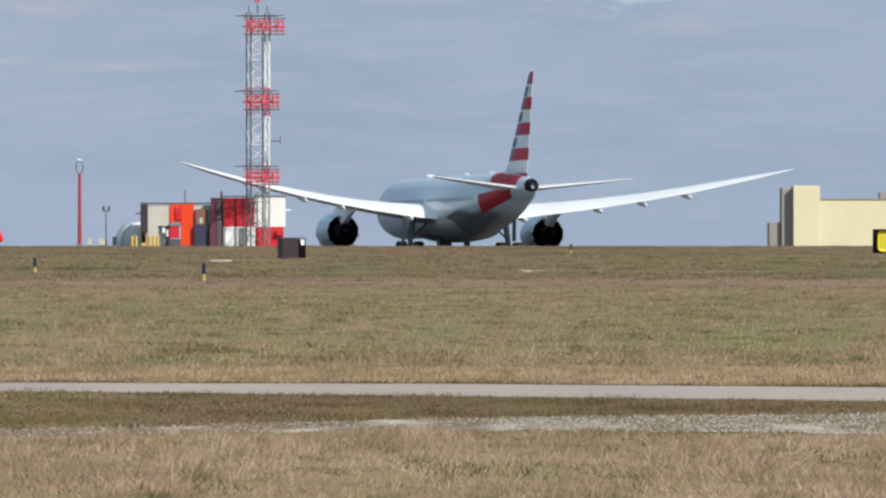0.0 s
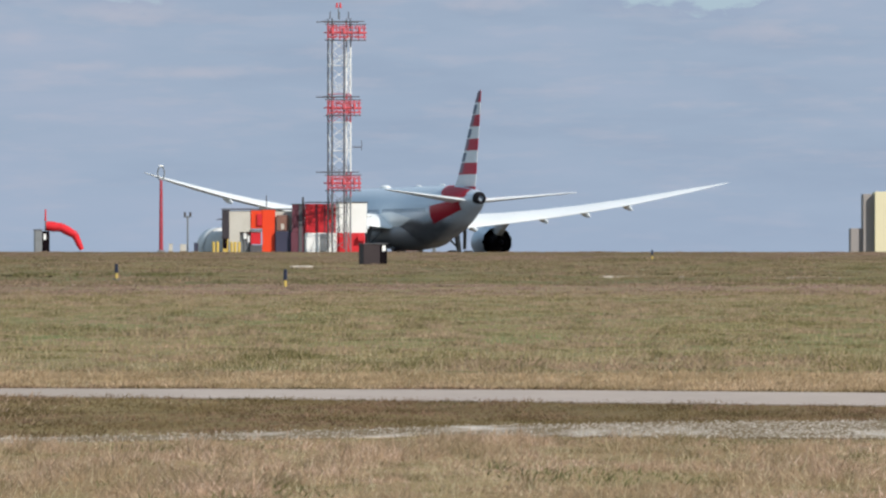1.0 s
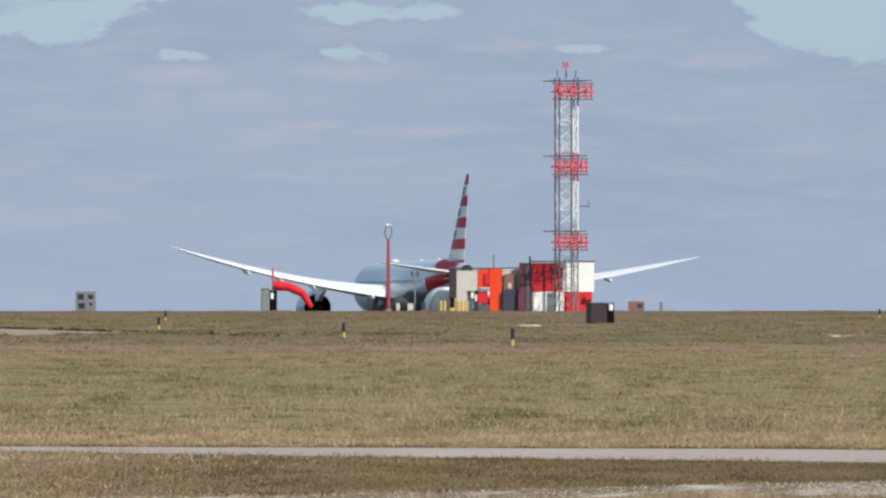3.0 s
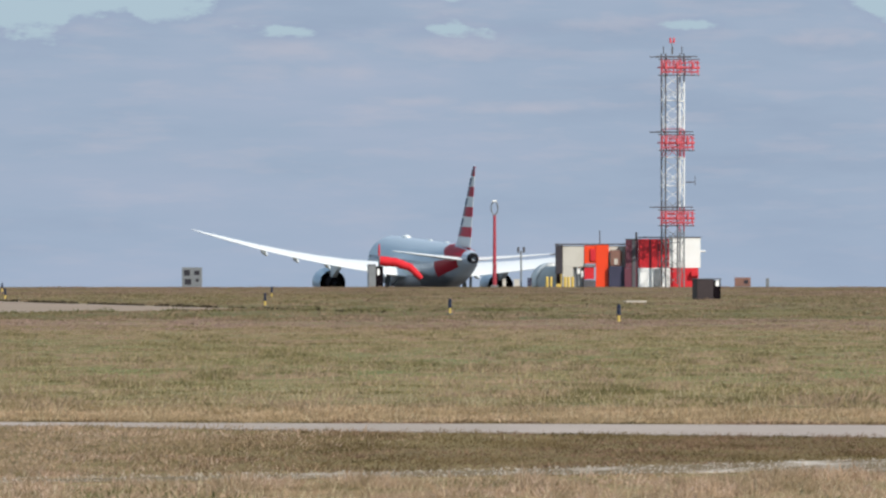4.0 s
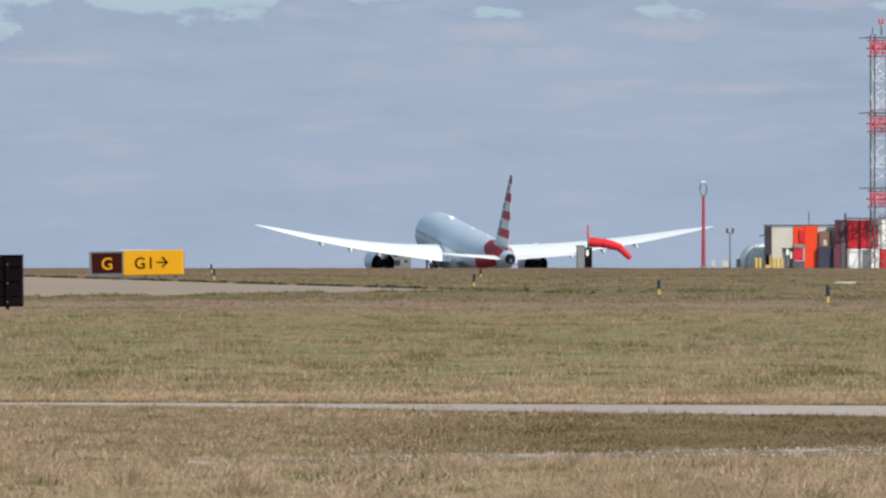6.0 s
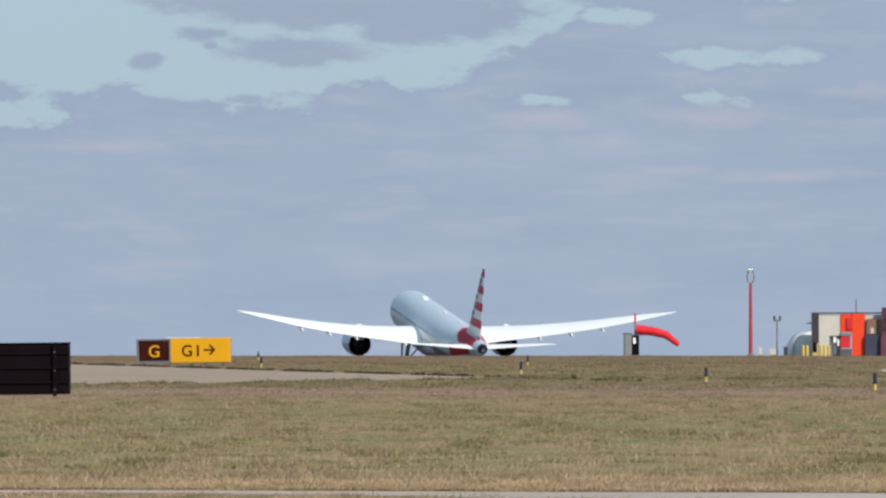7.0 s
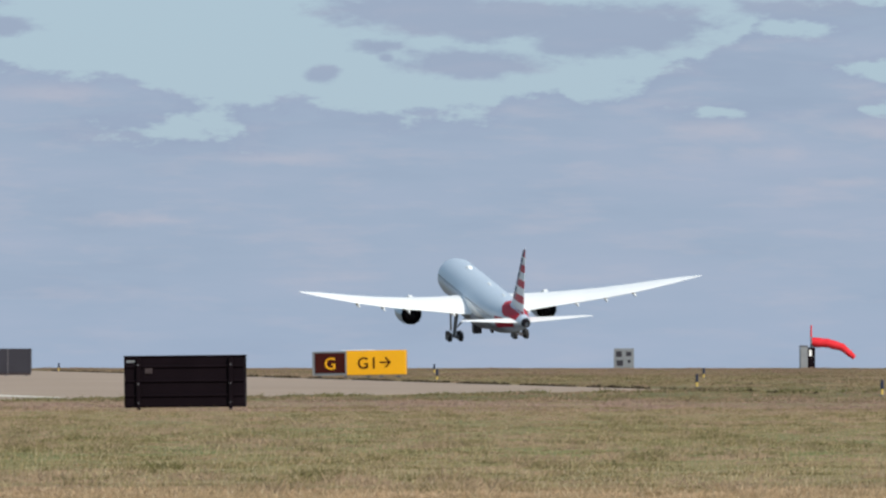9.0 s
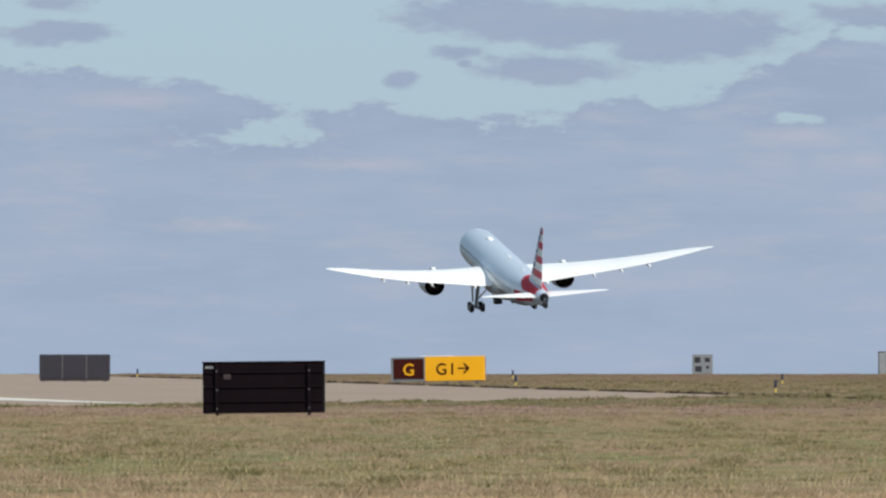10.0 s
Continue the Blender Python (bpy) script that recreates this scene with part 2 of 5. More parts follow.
M_MAROON = paint("maroon_seam_and_shade_paint", (0.13, 0.035, 0.055), 0.6, vary=0.2, scale=0.8)
M_CREAM = paint("cream_render", (0.70, 0.635, 0.43), 0.8, vary=0.05, scale=0.06, dirt=(0.64, 0.575, 0.38))
M_GREYWALL = paint("grey_and_shaded_render", (0.30, 0.27, 0.26), 0.8, vary=0.08, scale=0.06)
M_BEIGE = paint("beige_shelter_paint", (0.56, 0.53, 0.47), 0.6, vary=0.08, scale=0.8, dirt=(0.42, 0.39, 0.33))
M_NAVY = paint("navy_cabinet_paint", (0.04, 0.04, 0.075), 0.5, vary=0.2, scale=1.0)
M_RUST = paint("brown_cabinet_paint", (0.21, 0.105, 0.08), 0.7, vary=0.2, scale=1.5)
M_YELLOW = paint("safety_yellow_paint", (0.62, 0.43, 0.10), 0.5, vary=0.1, scale=2.0)
M_SIGN_Y = paint("sign_yellow_face", (0.74, 0.355, 0.004), 0.4, vary=0.04, scale=1.0, spec=0.4)
M_SIGN_L = paint("greenish_yellow_face", (0.58, 0.50, 0.02), 0.5, vary=0.06, scale=1.0)
M_SIGN_K = paint("sign_black_face", (0.042, 0.007, 0.005), 0.6, vary=0.2, scale=1.5, spec=0.1)
M_SOCK = paint("red_windsock_cloth", (0.62, 0.012, 0.022), 0.8, vary=0.1, scale=3.0, bump=0.01)
M_POST = paint("dark_post_paint", (0.035, 0.028, 0.035), 0.6, vary=0.2, scale=2.0)
M_BLUE = paint("blue_lens", (0.012, 0.016, 0.04), 0.3, vary=0.2, scale=20.0)
M_TYRE = paint("tyre_rubber", (0.018, 0.018, 0.02), 0.85, vary=0.2, scale=4.0)
M_HULL = paint("silver_mica_paint", (0.40, 0.49, 0.58), 0.34, 0.35, vary=0.03, scale=0.4, dirt=(0.36, 0.44, 0.53))
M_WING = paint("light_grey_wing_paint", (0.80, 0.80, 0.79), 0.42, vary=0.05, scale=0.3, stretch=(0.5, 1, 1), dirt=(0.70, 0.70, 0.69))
M_BELLY = paint("belly_grey_paint", (0.24, 0.225, 0.225), 0.5, vary=0.12, scale=0.4, dirt=(0.16, 0.145, 0.14), stretch=(1, 0.2, 1))
M_PANE = paint("cabin_glass", (0.31, 0.37, 0.43), 0.15, vary=0.1, scale=3.0)
M_HOLLOW = paint("sooty_nozzle_metal", (0.012, 0.009, 0.011), 0.75, 0.0, vary=0.3, scale=2.0, spec=0.12)
M_TAILRED = paint("tail_red_paint", (0.40, 0.002, 0.018), 0.5, vary=0.06, scale=0.4, spec=0.15)


def hull_material():
    """Silver upper hull; belly shade between nose and tail is painted in, with grimy streaks."""
    m = bpy.data.materials.new("silver_hull_shaded_belly")
    m.use_nodes = True
    t = Nodes(m.node_tree)
    out, b = t.put("ShaderNodeOutputMaterial"), t.put("ShaderNodeBsdfPrincipled")
    tc = t.put("ShaderNodeTexCoord")
    v = tc.outputs["Object"]
    sep = t.put("ShaderNodeSeparateXYZ")
    t.link(v, sep.inputs[0])
    streak = t.noise(v, 1.0, 5.0, 0.6, (1.2, 0.16, 1.2))
    fine = t.noise(v, 1.6, 4.0, 0.6)
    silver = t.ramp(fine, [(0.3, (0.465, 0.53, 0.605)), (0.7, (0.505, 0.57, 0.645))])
    # dark streaked tone that stands in for shade on the lower hull
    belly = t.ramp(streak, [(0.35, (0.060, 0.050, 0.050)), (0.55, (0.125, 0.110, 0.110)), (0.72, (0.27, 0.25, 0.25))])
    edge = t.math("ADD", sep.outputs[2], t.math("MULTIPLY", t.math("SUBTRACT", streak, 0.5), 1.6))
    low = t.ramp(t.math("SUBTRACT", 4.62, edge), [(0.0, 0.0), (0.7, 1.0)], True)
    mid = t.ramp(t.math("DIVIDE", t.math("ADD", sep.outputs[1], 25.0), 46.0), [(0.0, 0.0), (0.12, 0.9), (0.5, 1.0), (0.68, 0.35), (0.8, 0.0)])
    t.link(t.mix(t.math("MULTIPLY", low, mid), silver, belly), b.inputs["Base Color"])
    b.inputs["Roughness"].default_value = 0.36
    b.inputs["Metallic"].default_value = 0.12
    b.inputs["Specular IOR Level"].default_value = 0.4
    t.link(b.outputs[0], out.inputs[0])
    return m


def fin_material():
    """Level stripes on the fin: red and pale by turns, broken by blue patches along the front."""
    m = bpy.data.materials.new("striped_fin_paint")
    m.use_nodes = True
    t = Nodes(m.node_tree)
    out, b = t.put("ShaderNodeOutputMaterial"), t.put("ShaderNodeBsdfPrincipled")
    tc = t.put("ShaderNodeTexCoord")
    sep = t.put("ShaderNodeSeparateXYZ")
    t.link(tc.outputs["Object"], sep.inputs[0])
    z, y = sep.outputs[2], sep.outputs[1]
    k = t.math("FRACT", t.math("DIVIDE", t.math("SUBTRACT", z, 6.4), 2.36))
    red = t.math("LESS_THAN", k, 0.49)
    # the front part, swept with the fin, carries the blue
    along = t.math("SUBTRACT", y, t.math("ADD", -16.75, t.math("MULTIPLY", z, -0.80)))
    fore = t.math("MULTIPLY", t.math("GREATER_THAN", along, 0.0), t.math("GREATER_THAN", z, 8.9))
    # inside it the pale stripes hold a navy block, the red ones a grey-blue one
    block = t.math("MULTIPLY", fore, t.math("LESS_THAN", t.math("ABSOLUTE", t.math("SUBTRACT", k, 0.72)), 0.19))
    grain = t.noise(tc.outputs["Object"], 1.2, 4.0, 0.6)
    pale = t.ramp(grain, [(0.3, (0.64, 0.67, 0.70)), (0.7, (0.74, 0.76, 0.78))])
    navy = t.ramp(grain, [(0.3, (0.040, 0.070, 0.130)), (0.7, (0.06, 0.10, 0.17))])
    slate = t.ramp(grain, [(0.3, (0.10, 0.13, 0.18)), (0.7, (0.16, 0.19, 0.24))])
    rd = t.ramp(grain, [(0.3, (0.40, 0.010, 0.035)), (0.7, (0.47, 0.016, 0.045))])
    c = t.mix(red, t.mix(block, pale, navy), t.mix(t.math("MULTIPLY", fore, 0.8), rd, slate))
    t.link(c, b.inputs["Base Color"])
    b.inputs["Roughness"].default_value = 0.5
    b.inputs["Specular IOR Level"].default_value = 0.2
    t.link(b.outputs[0], out.inputs[0])
    return m


M_SKIN = hull_material()
M_FIN = fin_material()

# ---- mesh helpers ----


def part(name, bm, material, parent=None, label="", smooth=False):
    """Links a bmesh as one mesh object, under a thing if one is given."""
    me = bpy.data.meshes.new(name)
    bmesh.ops.recalc_face_normals(bm, faces=bm.faces)
    if smooth:
        for f in bm.faces:
            f.smooth = True
    bm.to_mesh(me)
    bm.free()
    me.materials.append(material)
    ob = new(name, me)
    if parent is not None:
        ob.parent = parent
    if label:
        ob["label"] = label
    return ob


def thing(name, label, category, m=None, group="", kind=""):
    ob = new(name)
    if m is not None:
        ob.matrix_basis = m
    return tagged(ob, label, category, group, kind)


def box(bm, x0, x1, y0, y1, z0, z1, bevel=0.0):
    r = bmesh.ops.create_cube(bm, size=1.0, matrix=Matrix.Translation(((x0 + x1) / 2, (y0 + y1) / 2, (z0 + z1) / 2)) @ Matrix.Diagonal((x1 - x0, y1 - y0, z1 - z0, 1)))
    if bevel:
        es = {e for v in r["verts"] for e in v.link_edges}
        bmesh.ops.bevel(bm, geom=list(es), offset=bevel, segments=2, affect="EDGES", profile=0.5)
    return bm


def boxed(*a, bevel=0.0):
    return box(bmesh.new(), *a, bevel=bevel)


def rod(bm, a, b, r, r2=None, n=10):
    a, b = Vector(a), Vector(b)
    m = Matrix.Translation((a + b) / 2) @ (b - a).to_track_quat("Z", "Y").to_matrix().to_4x4()
    bmesh.ops.create_cone(bm, cap_ends=True, segments=n, radius1=r, radius2=r if r2 is None else r2, depth=(b - a).length, matrix=m)
    return bm


def rodded(a, b, r, r2=None, n=10):
    return rod(bmesh.new(), a, b, r, r2, n)


def loft(rings, caps=True, bm=None):
    """Joins rings of equal point counts into a skin."""
    bm = bm or bmesh.new()
    rows = [[bm.verts.new(p) for p in ring] for ring in rings]
    n = len(rows[0])
    for a, b in zip(rows, rows[1:]):
        for i in range(n):
            bm.faces.new((a[i], a[(i + 1) % n], b[(i + 1) % n], b[i]))
    if caps:
        bm.faces.new(rows[0])
        bm.faces.new(rows[-1][::-1])
    return bm


def ring_y(y, cz, rx, rz, n=28, cx=0.0):
    return [(cx + rx * math.sin(2 * math.pi * i / n), y, cz + rz * math.cos(2 * math.pi * i / n)) for i in range(n)]


# ---- the ground ----
PROFILE = [(-80, -1.6), (0, -1.6), (18, -1.25), (31, -0.80), (120, -0.80), (190, -0.79), (225, -0.755), (260, -0.69), (300, -0.58), (340, -0.465), (380, -0.36),
           (450, -0.20), (520, -0.06), (560, 0.0), (600, 0.0), (640, -0.06), (700, -0.25), (840, -0.62), (980, -0.98), (1040, -1.20), (1153, -2.08), (1240, -2.32), (1320, -2.60), (1600, -3.9), (2400, -8.0), (4900, -19.0)]


def level(y):
    """Height of the ground, which rises to a low crest and falls away behind it."""
    ys, zs = [p[0] for p in PROFILE], [p[1] for p in PROFILE]
    return 1.6 + float(np.interp(y, ys, zs))


def spot(bearing, y):
    """A place on the ground: bearing in milliradians to the right of +y, and its distance along y."""
    return bearing / 1000 * y, y, level(y)


def build_ground():
    ys = [p[0] for p in PROFILE]
    for a, b, step in ((18, 120, 3), (120, 700, 10), (700, 1600, 50)):
        ys += list(range(a, b, step))
    ys = sorted(set(ys))
    xs = [-4900, -2500, -1200, -600, -300, -150, -100] + list(range(-80, 41, 4)) + [60, 100, 150, 300, 600, 1200, 2500, 4900]
    bm = bmesh.new()
    rows = []
    for y in ys:
        row = []
        for x in xs:
            z = level(y)
            row.append(bm.verts.new((x, y, z)))
        rows.append(row)
    for a, b in zip(rows, rows[1:]):
        for i in range(len(xs) - 1):
            bm.faces.new((a[i], a[i + 1], b[i + 1], b[i]))
    g = part("ground", bm, M_GROUND, smooth=True)
    tagged(g, "dry and green mown airfield grassland rising to a low crest", "ground", kind="structure")


build_ground()


def strip(name, material, far, near, label, category, lift, kind="structure", cuts=60, rag=0.0):
    """A flat strip of surface between two lines of (x, y) across the field, draped on it."""
    bm = bmesh.new()
    rows = []
    fx, fy = [p[0] for p in far], [p[1] for p in far]
    nx, ny = [p[0] for p in near], [p[1] for p in near]
    x0, x1 = min(fx[0], nx[0]), max(fx[-1], nx[-1])
    for i in range(cuts + 1):
        x = x0 + (x1 - x0) * i / cuts
        a, b = float(np.interp(x, fx, fy)), float(np.interp(x, nx, ny))
        a += rag * noise.noise((x * 0.9, 1.7, 0))
        b += rag * noise.noise((x * 0.9, 5.7, 0))
        row = [bm.verts.new((x, b - 0.01, level(b) - 0.04))]
        row += [bm.verts.new((x, b + (a - b) * k / 12, level(b + (a - b) * k / 12) + lift)) for k in range(13)]
        rows.append(row + [bm.verts.new((x, a + 0.01, level(a) - 0.04))])
    for r, s in zip(rows, rows[1:]):
        for k in range(14):
            bm.faces.new((r[k], s[k], s[k + 1], r[k + 1]))
    return tagged(part(name, bm, material), label, category, kind=kind)


ROAD_FAR = [(-40, 61.5), (-6, 60.3), (0, 59.0), (2.6, 57.5), (30, 50)]
ROAD_NEAR = [(-40, 61.2), (-6, 59.5), (-4.5, 58.4), (-3.1, 56.8), (0, 54.4), (2.6, 52.4), (30, 45)]
strip("road", M_ROAD, ROAD_FAR, ROAD_NEAR,
      "pale worn asphalt service road across the grass", "road", 0.006, cuts=140, rag=0.12)
GRAVEL_FAR = [(-3.6, 42.1), (-3.0, 43.0), (-1.85, 44.1), (-0.26, 46.6), (0.5, 47.4), (1.5, 48.2), (2.2, 48.6), (6, 51)]
GRAVEL_NEAR = [(-3.6, 41.5), (-3.0, 42.1), (-1.85, 42.8), (-0.26, 44.4), (0.5, 44.0), (1.5, 43.6), (2.2, 43.4), (6, 42)]
strip("gravel_track", M_GRAVEL, GRAVEL_FAR, GRAVEL_NEAR,
      "patchy white gravel track worn into dry grass", "track", 0.005, cuts=160, rag=0.5)
TAXI_FAR = [(-400, 900), (-80, 585), (-52, 448), (-34.3, 365), (-26.5, 328), (-20.3, 301), (-16.4, 284.2)]
TAXI_NEAR = [(-400, 60), (-60, 190), (-31, 233), (-27.7, 241), (-24, 258), (-21.4, 268), (-18.6, 279), (-16.4, 284)]
strip("taxiway", M_CONCRETE, TAXI_FAR, TAXI_NEAR, "tan concrete taxiway curving away through the grass", "taxiway", 0.012, cuts=240, rag=0.5)
strip("taxiway_line", M_LINE, [(-70, 398), (-35.4, 269), (-29.3, 244)], [(-70, 390), (-35.4, 262), (-29.3, 242)], "faded white line along the taxiway edge", "marking", 0.022, cuts=60)


def runway():
    """The asphalt runway behind the crest, along the take-off track."""
    bm = bmesh.new()
    d, s = Vector((-math.sin(radians(13.0)), math.cos(radians(13.0)), 0)), Vector((math.cos(radians(13.0)), math.sin(radians(13.0)), 0))
    rows = []
    for i in range(61):
        c = Vector((1.66, 983.3, 0)) + d * (-330 + 40 * i)
        row = []
        for k in range(-8, 9):
            p = c + s * (k * 30 / 8)
            row.append(bm.verts.new((p.x, p.y, level(p.y) + 0.03)))
        rows.append(row)
    for a, c in zip(rows, rows[1:]):
        for k in range(16):
            bm.faces.new((a[k], a[k + 1], c[k + 1], c[k]))
    tagged(part("runway", bm, M_RUNWAY), "dark asphalt runway beyond the crest", "runway", kind="structure")


runway()

# ---- the airliner ----


def airfoil(x, le, te, z, thick, twist=0.0, droop=0.0, n=9):
    """A wing section at span x from le to te (along y): closed ring, nose first over the top."""
    chord = le - te
    us = [0.5 - 0.5 * math.cos(math.pi * i / n) for i in range(n + 1)]

    def camber(u):
        c = 0.035 * chord * (1 - (2 * u - 0.9) ** 2)
        if u > 0.72:
            c -= droop * (u - 0.72) * chord
        return c - math.tan(twist) * u * chord

    def half(u):
        return thick * chord * (1.48 * math.sqrt(u) - 0.63 * u - 1.758 * u * u + 1.42 * u ** 3 - 0.5 * u ** 4) + 0.004 * chord * u
    top = [(x, le - u * chord, z + camber(u) + half(u)) for u in us]
    low = [(x, le - u * chord, z + camber(u) - half(u)) for u in us]
    return top + low[::-1][:-1]


def wing_z(x):
    u = max(0.0, (x - 2.9) / 27.1)
    return 3.85 + 2.65 * u + 2.44 * u * u


WX = [0.0, 2.9, 6, 9.5, 13, 17, 21, 24, 26.5, 28.5, 29.5, 30.05]
WLE = [10.9, 9.0, 6.9, 4.7, 2.35, -0.35, -3.05, -5.1, -7.1, -9.2, -10.4, -11.25]
WTE = [-2.9, -3.0, -3.5, -4.1, -5.4, -6.9, -8.4, -9.5, -10.35, -11.0, -11.35, -11.5]
WTH = [0.13, 0.13, 0.12, 0.11, 0.10, 0.095, 0.09, 0.09, 0.09, 0.09, 0.09, 0.09]


def engine(parent, side):
    cx, cz = 10.15 * side, 2.34
    n = 36
    prof = [(11.4, 1.40), (11.55, 1.50), (11.4, 1.62), (10.4, 1.78), (9.0, 1.82), (7.6, 1.73), (6.7, 1.60), (6.3, 1.53)]
    rings = []
    for y, r in prof:
        ring = ring_y(y, cz, r, r, n, cx)
        if y == 6.3:        # saw-toothed rear lip
            ring = [(p[0], p[1] + (0.22 if i % 3 == 0 else -0.18), p[2]) for i, p in enumerate(ring)]
        rings.append(ring)
    e = part("engine", loft(rings, caps=False), M_HULL, parent, "silver engine nacelle with saw-toothed rear lip", True)
    part("intake", loft([ring_y(11.4, cz, 1.40, 1.40, n, cx), ring_y(10.2, cz, 1.36, 1.36, n, cx), ring_y(10.15, cz, 0.05, 0.05, n, cx)], caps=False), M_DULL, e)
    inner = [ring_y(y, cz, r, r, n, cx) for y, r in ((6.5, 1.53), (8.4, 1.45), (8.45, 0.9))]
    part("bypass_duct", loft(inner, caps=False), M_HOLLOW, e, "dark bypass duct of the engine")
    part("core_cowl", loft([ring_y(y, cz, r, r, 24, cx) for y, r in ((8.4, 1.02), (6.8, 0.98), (5.2, 0.72), (4.8, 0.62), (4.82, 0.56), (5.8, 0.5))], caps=False), M_HOLLOW, e, smooth=True)
    part("exhaust_cone", loft([ring_y(y, cz, r, r, 20, cx) for y, r in ((5.8, 0.45), (4.8, 0.34), (4.0, 0.14), (3.7, 0.03))]), M_HOLLOW, e, smooth=True)
    # pylon from cowl to wing
    rings = []
    for y, z0, z1, w in ((10.6, cz + 1.5, cz + 1.85, 0.12), (8.6, cz + 1.2, cz + 2.25, 0.26), (7.2, cz + 1.1, cz + 2.75, 0.30), (5.6, cz + 0.6, wing_z(10.15) + 0.1, 0.30), (3.0, wing_z(10.15) - 0.9, wing_z(10.15), 0.22), (0.8, wing_z(10.15) - 0.5, wing_z(10.15) - 0.2, 0.06)):
        rings.append([(cx - w, y, z0), (cx + w, y, z0), (cx + w, y, z1), (cx - w, y, z1)])
    part("pylon", loft(rings), M_WING, e)


def wheel(parent, x, y, z, r, w):
    """A tyre with rounded shoulders and a hub."""
    prof = [(-w / 2, r * 0.62), (-w / 2, r * 0.86), (-w * 0.36, r * 0.97), (0, r), (w * 0.36, r * 0.97), (w / 2, r * 0.86), (w / 2, r * 0.62)]
    n = 24
    rings = [[(x + dx, y + rr * math.sin(2 * math.pi * i / n), z + rr * math.cos(2 * math.pi * i / n)) for i in range(n)] for dx, rr in prof]
    wl = part("wheel", loft(rings), M_TYRE, parent, smooth=True)
    part("hub", rodded((x - w * 0.53, y, z), (x + w * 0.53, y, z), r * 0.5, n=16), M_STEEL, wl)


def airliner():
    a = thing("airliner", "silver twin-engined wide-body airliner with striped tail taking off", "airplane")
    # hull
    st = [(31.4, 3.95, 0.06, 0.06), (31.1, 3.98, 0.55, 0.5), (30.3, 4.08, 1.12, 1.05), (29.0, 4.28, 1.75, 1.72), (27.2, 4.52, 2.32, 2.38), (25.2, 4.70, 2.70, 2.80), (22.8, 4.80, 2.885, 2.97),
          (10, 4.80, 2.885, 2.97), (-4, 4.80, 2.885, 2.97), (-9, 4.82, 2.88, 2.95), (-13, 4.98, 2.78, 2.80), (-17, 5.26, 2.50, 2.50), (-21, 5.62, 2.06, 2.08), (-24.5, 5.92, 1.60, 1.66), (-27.5, 6.14, 1.15, 1.22),
          (-29.8, 6.28, 0.74, 0.80), (-31.0, 6.34, 0.46, 0.5)]
    hull = part("fuselage", loft([ring_y(y, cz, rx, rz, 40) for y, cz, rx, rz in st]), M_SKIN, a, "silver fuselage with belly shade painted dark and streaky", True)
    part("tail_exhaust", loft([ring_y(y, 6.34, r, r, 20) for y, r in ((-30.2, 0.69), (-31.0, 0.525), (-31.4, 0.42), (-31.4, 0.32), (-30.8, 0.28))]), M_HOLLOW, hull, "dark auxiliary power exhaust")
    # red sweep over the rear hull below the fin, and its lower band
    for z_from, z_to, y0, y1 in ((0.25, 1.0, -18.5, -28.2), (-0.62, 0.12, -18.2, -26.8)):
        bm = bmesh.new()
        ys = np.linspace(y0, y1, 12)
        for side in (-1, 1):
            rows = []
            for j, y in enumerate(ys):
                cz, rx, rz = (float(np.interp(-y, [-s[0] for s in st], [s[k] for s in st])) for k in (1, 2, 3))
                lead = min(1.0, (j + 0.3) / 5)
                row = []
                for i in range(9):
                    s = z_from + (z_to - z_from) * (i / 8 if z_from < 0 else 1 - (1 - i / 8) * lead)
                    ang = math.acos(max(-1, min(1, s)))
                    row.append(bm.verts.new((side * (rx + 0.02) * math.sin(ang), y, cz + (rz + 0.02) * math.cos(ang))))
                rows.append(row)
            for r, q in zip(rows, rows[1:]):
                for i in range(8):
                    bm.faces.new((r[i], r[i + 1], q[i + 1], q[i]))
        part("red_band", bm, M_TAILRED, hull, "red painted band on the tail", True)
    # pale fairing aft over each wing root; its white also paints the wing's reflection
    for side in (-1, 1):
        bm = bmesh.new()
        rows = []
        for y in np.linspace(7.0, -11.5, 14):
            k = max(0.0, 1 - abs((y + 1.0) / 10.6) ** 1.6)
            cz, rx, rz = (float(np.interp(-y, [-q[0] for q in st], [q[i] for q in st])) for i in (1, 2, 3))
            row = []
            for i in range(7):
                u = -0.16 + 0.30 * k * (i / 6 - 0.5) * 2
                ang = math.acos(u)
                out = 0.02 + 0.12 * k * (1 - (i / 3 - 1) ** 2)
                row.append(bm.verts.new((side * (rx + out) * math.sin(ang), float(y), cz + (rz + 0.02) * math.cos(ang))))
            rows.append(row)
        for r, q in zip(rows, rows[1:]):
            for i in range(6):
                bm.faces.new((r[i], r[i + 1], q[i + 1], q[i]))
        part("wing_root_fillet", bm, M_WING, hull, "pale wing root fairing, also standing for the wing's reflection", True)
    # cockpit glass and cabin windows
    for side in (-1, 1):
        part("cockpit_window", loft([[(side * 0.35, 29.75, 5.28), (side * 1.35, 28.85, 5.22), (side * 1.30, 28.35, 5.75), (side * 0.35, 28.9, 5.88)],
                                     [(side * 0.35, 29.55, 5.18), (side * 1.25, 28.65, 5.15), (side * 1.2, 28.2, 5.65), (side * 0.35, 28.7, 5.75)]]), M_DARK, hull)
        for i in range(54):
            y = 23.6 - i * 0.76
            if 2.0 < y < 3.2 or 13.0 < y < 14.4:
                continue
            rx = float(np.interp(-y, [-s[0] for s in st], [s[2] for s in st]))
            part("cabin_window", boxed(side * (rx - 0.02) - 0.03, side * (rx - 0.02) + 0.03, y - 0.13, y + 0.13, 5.06, 5.46), M_PANE, hull)
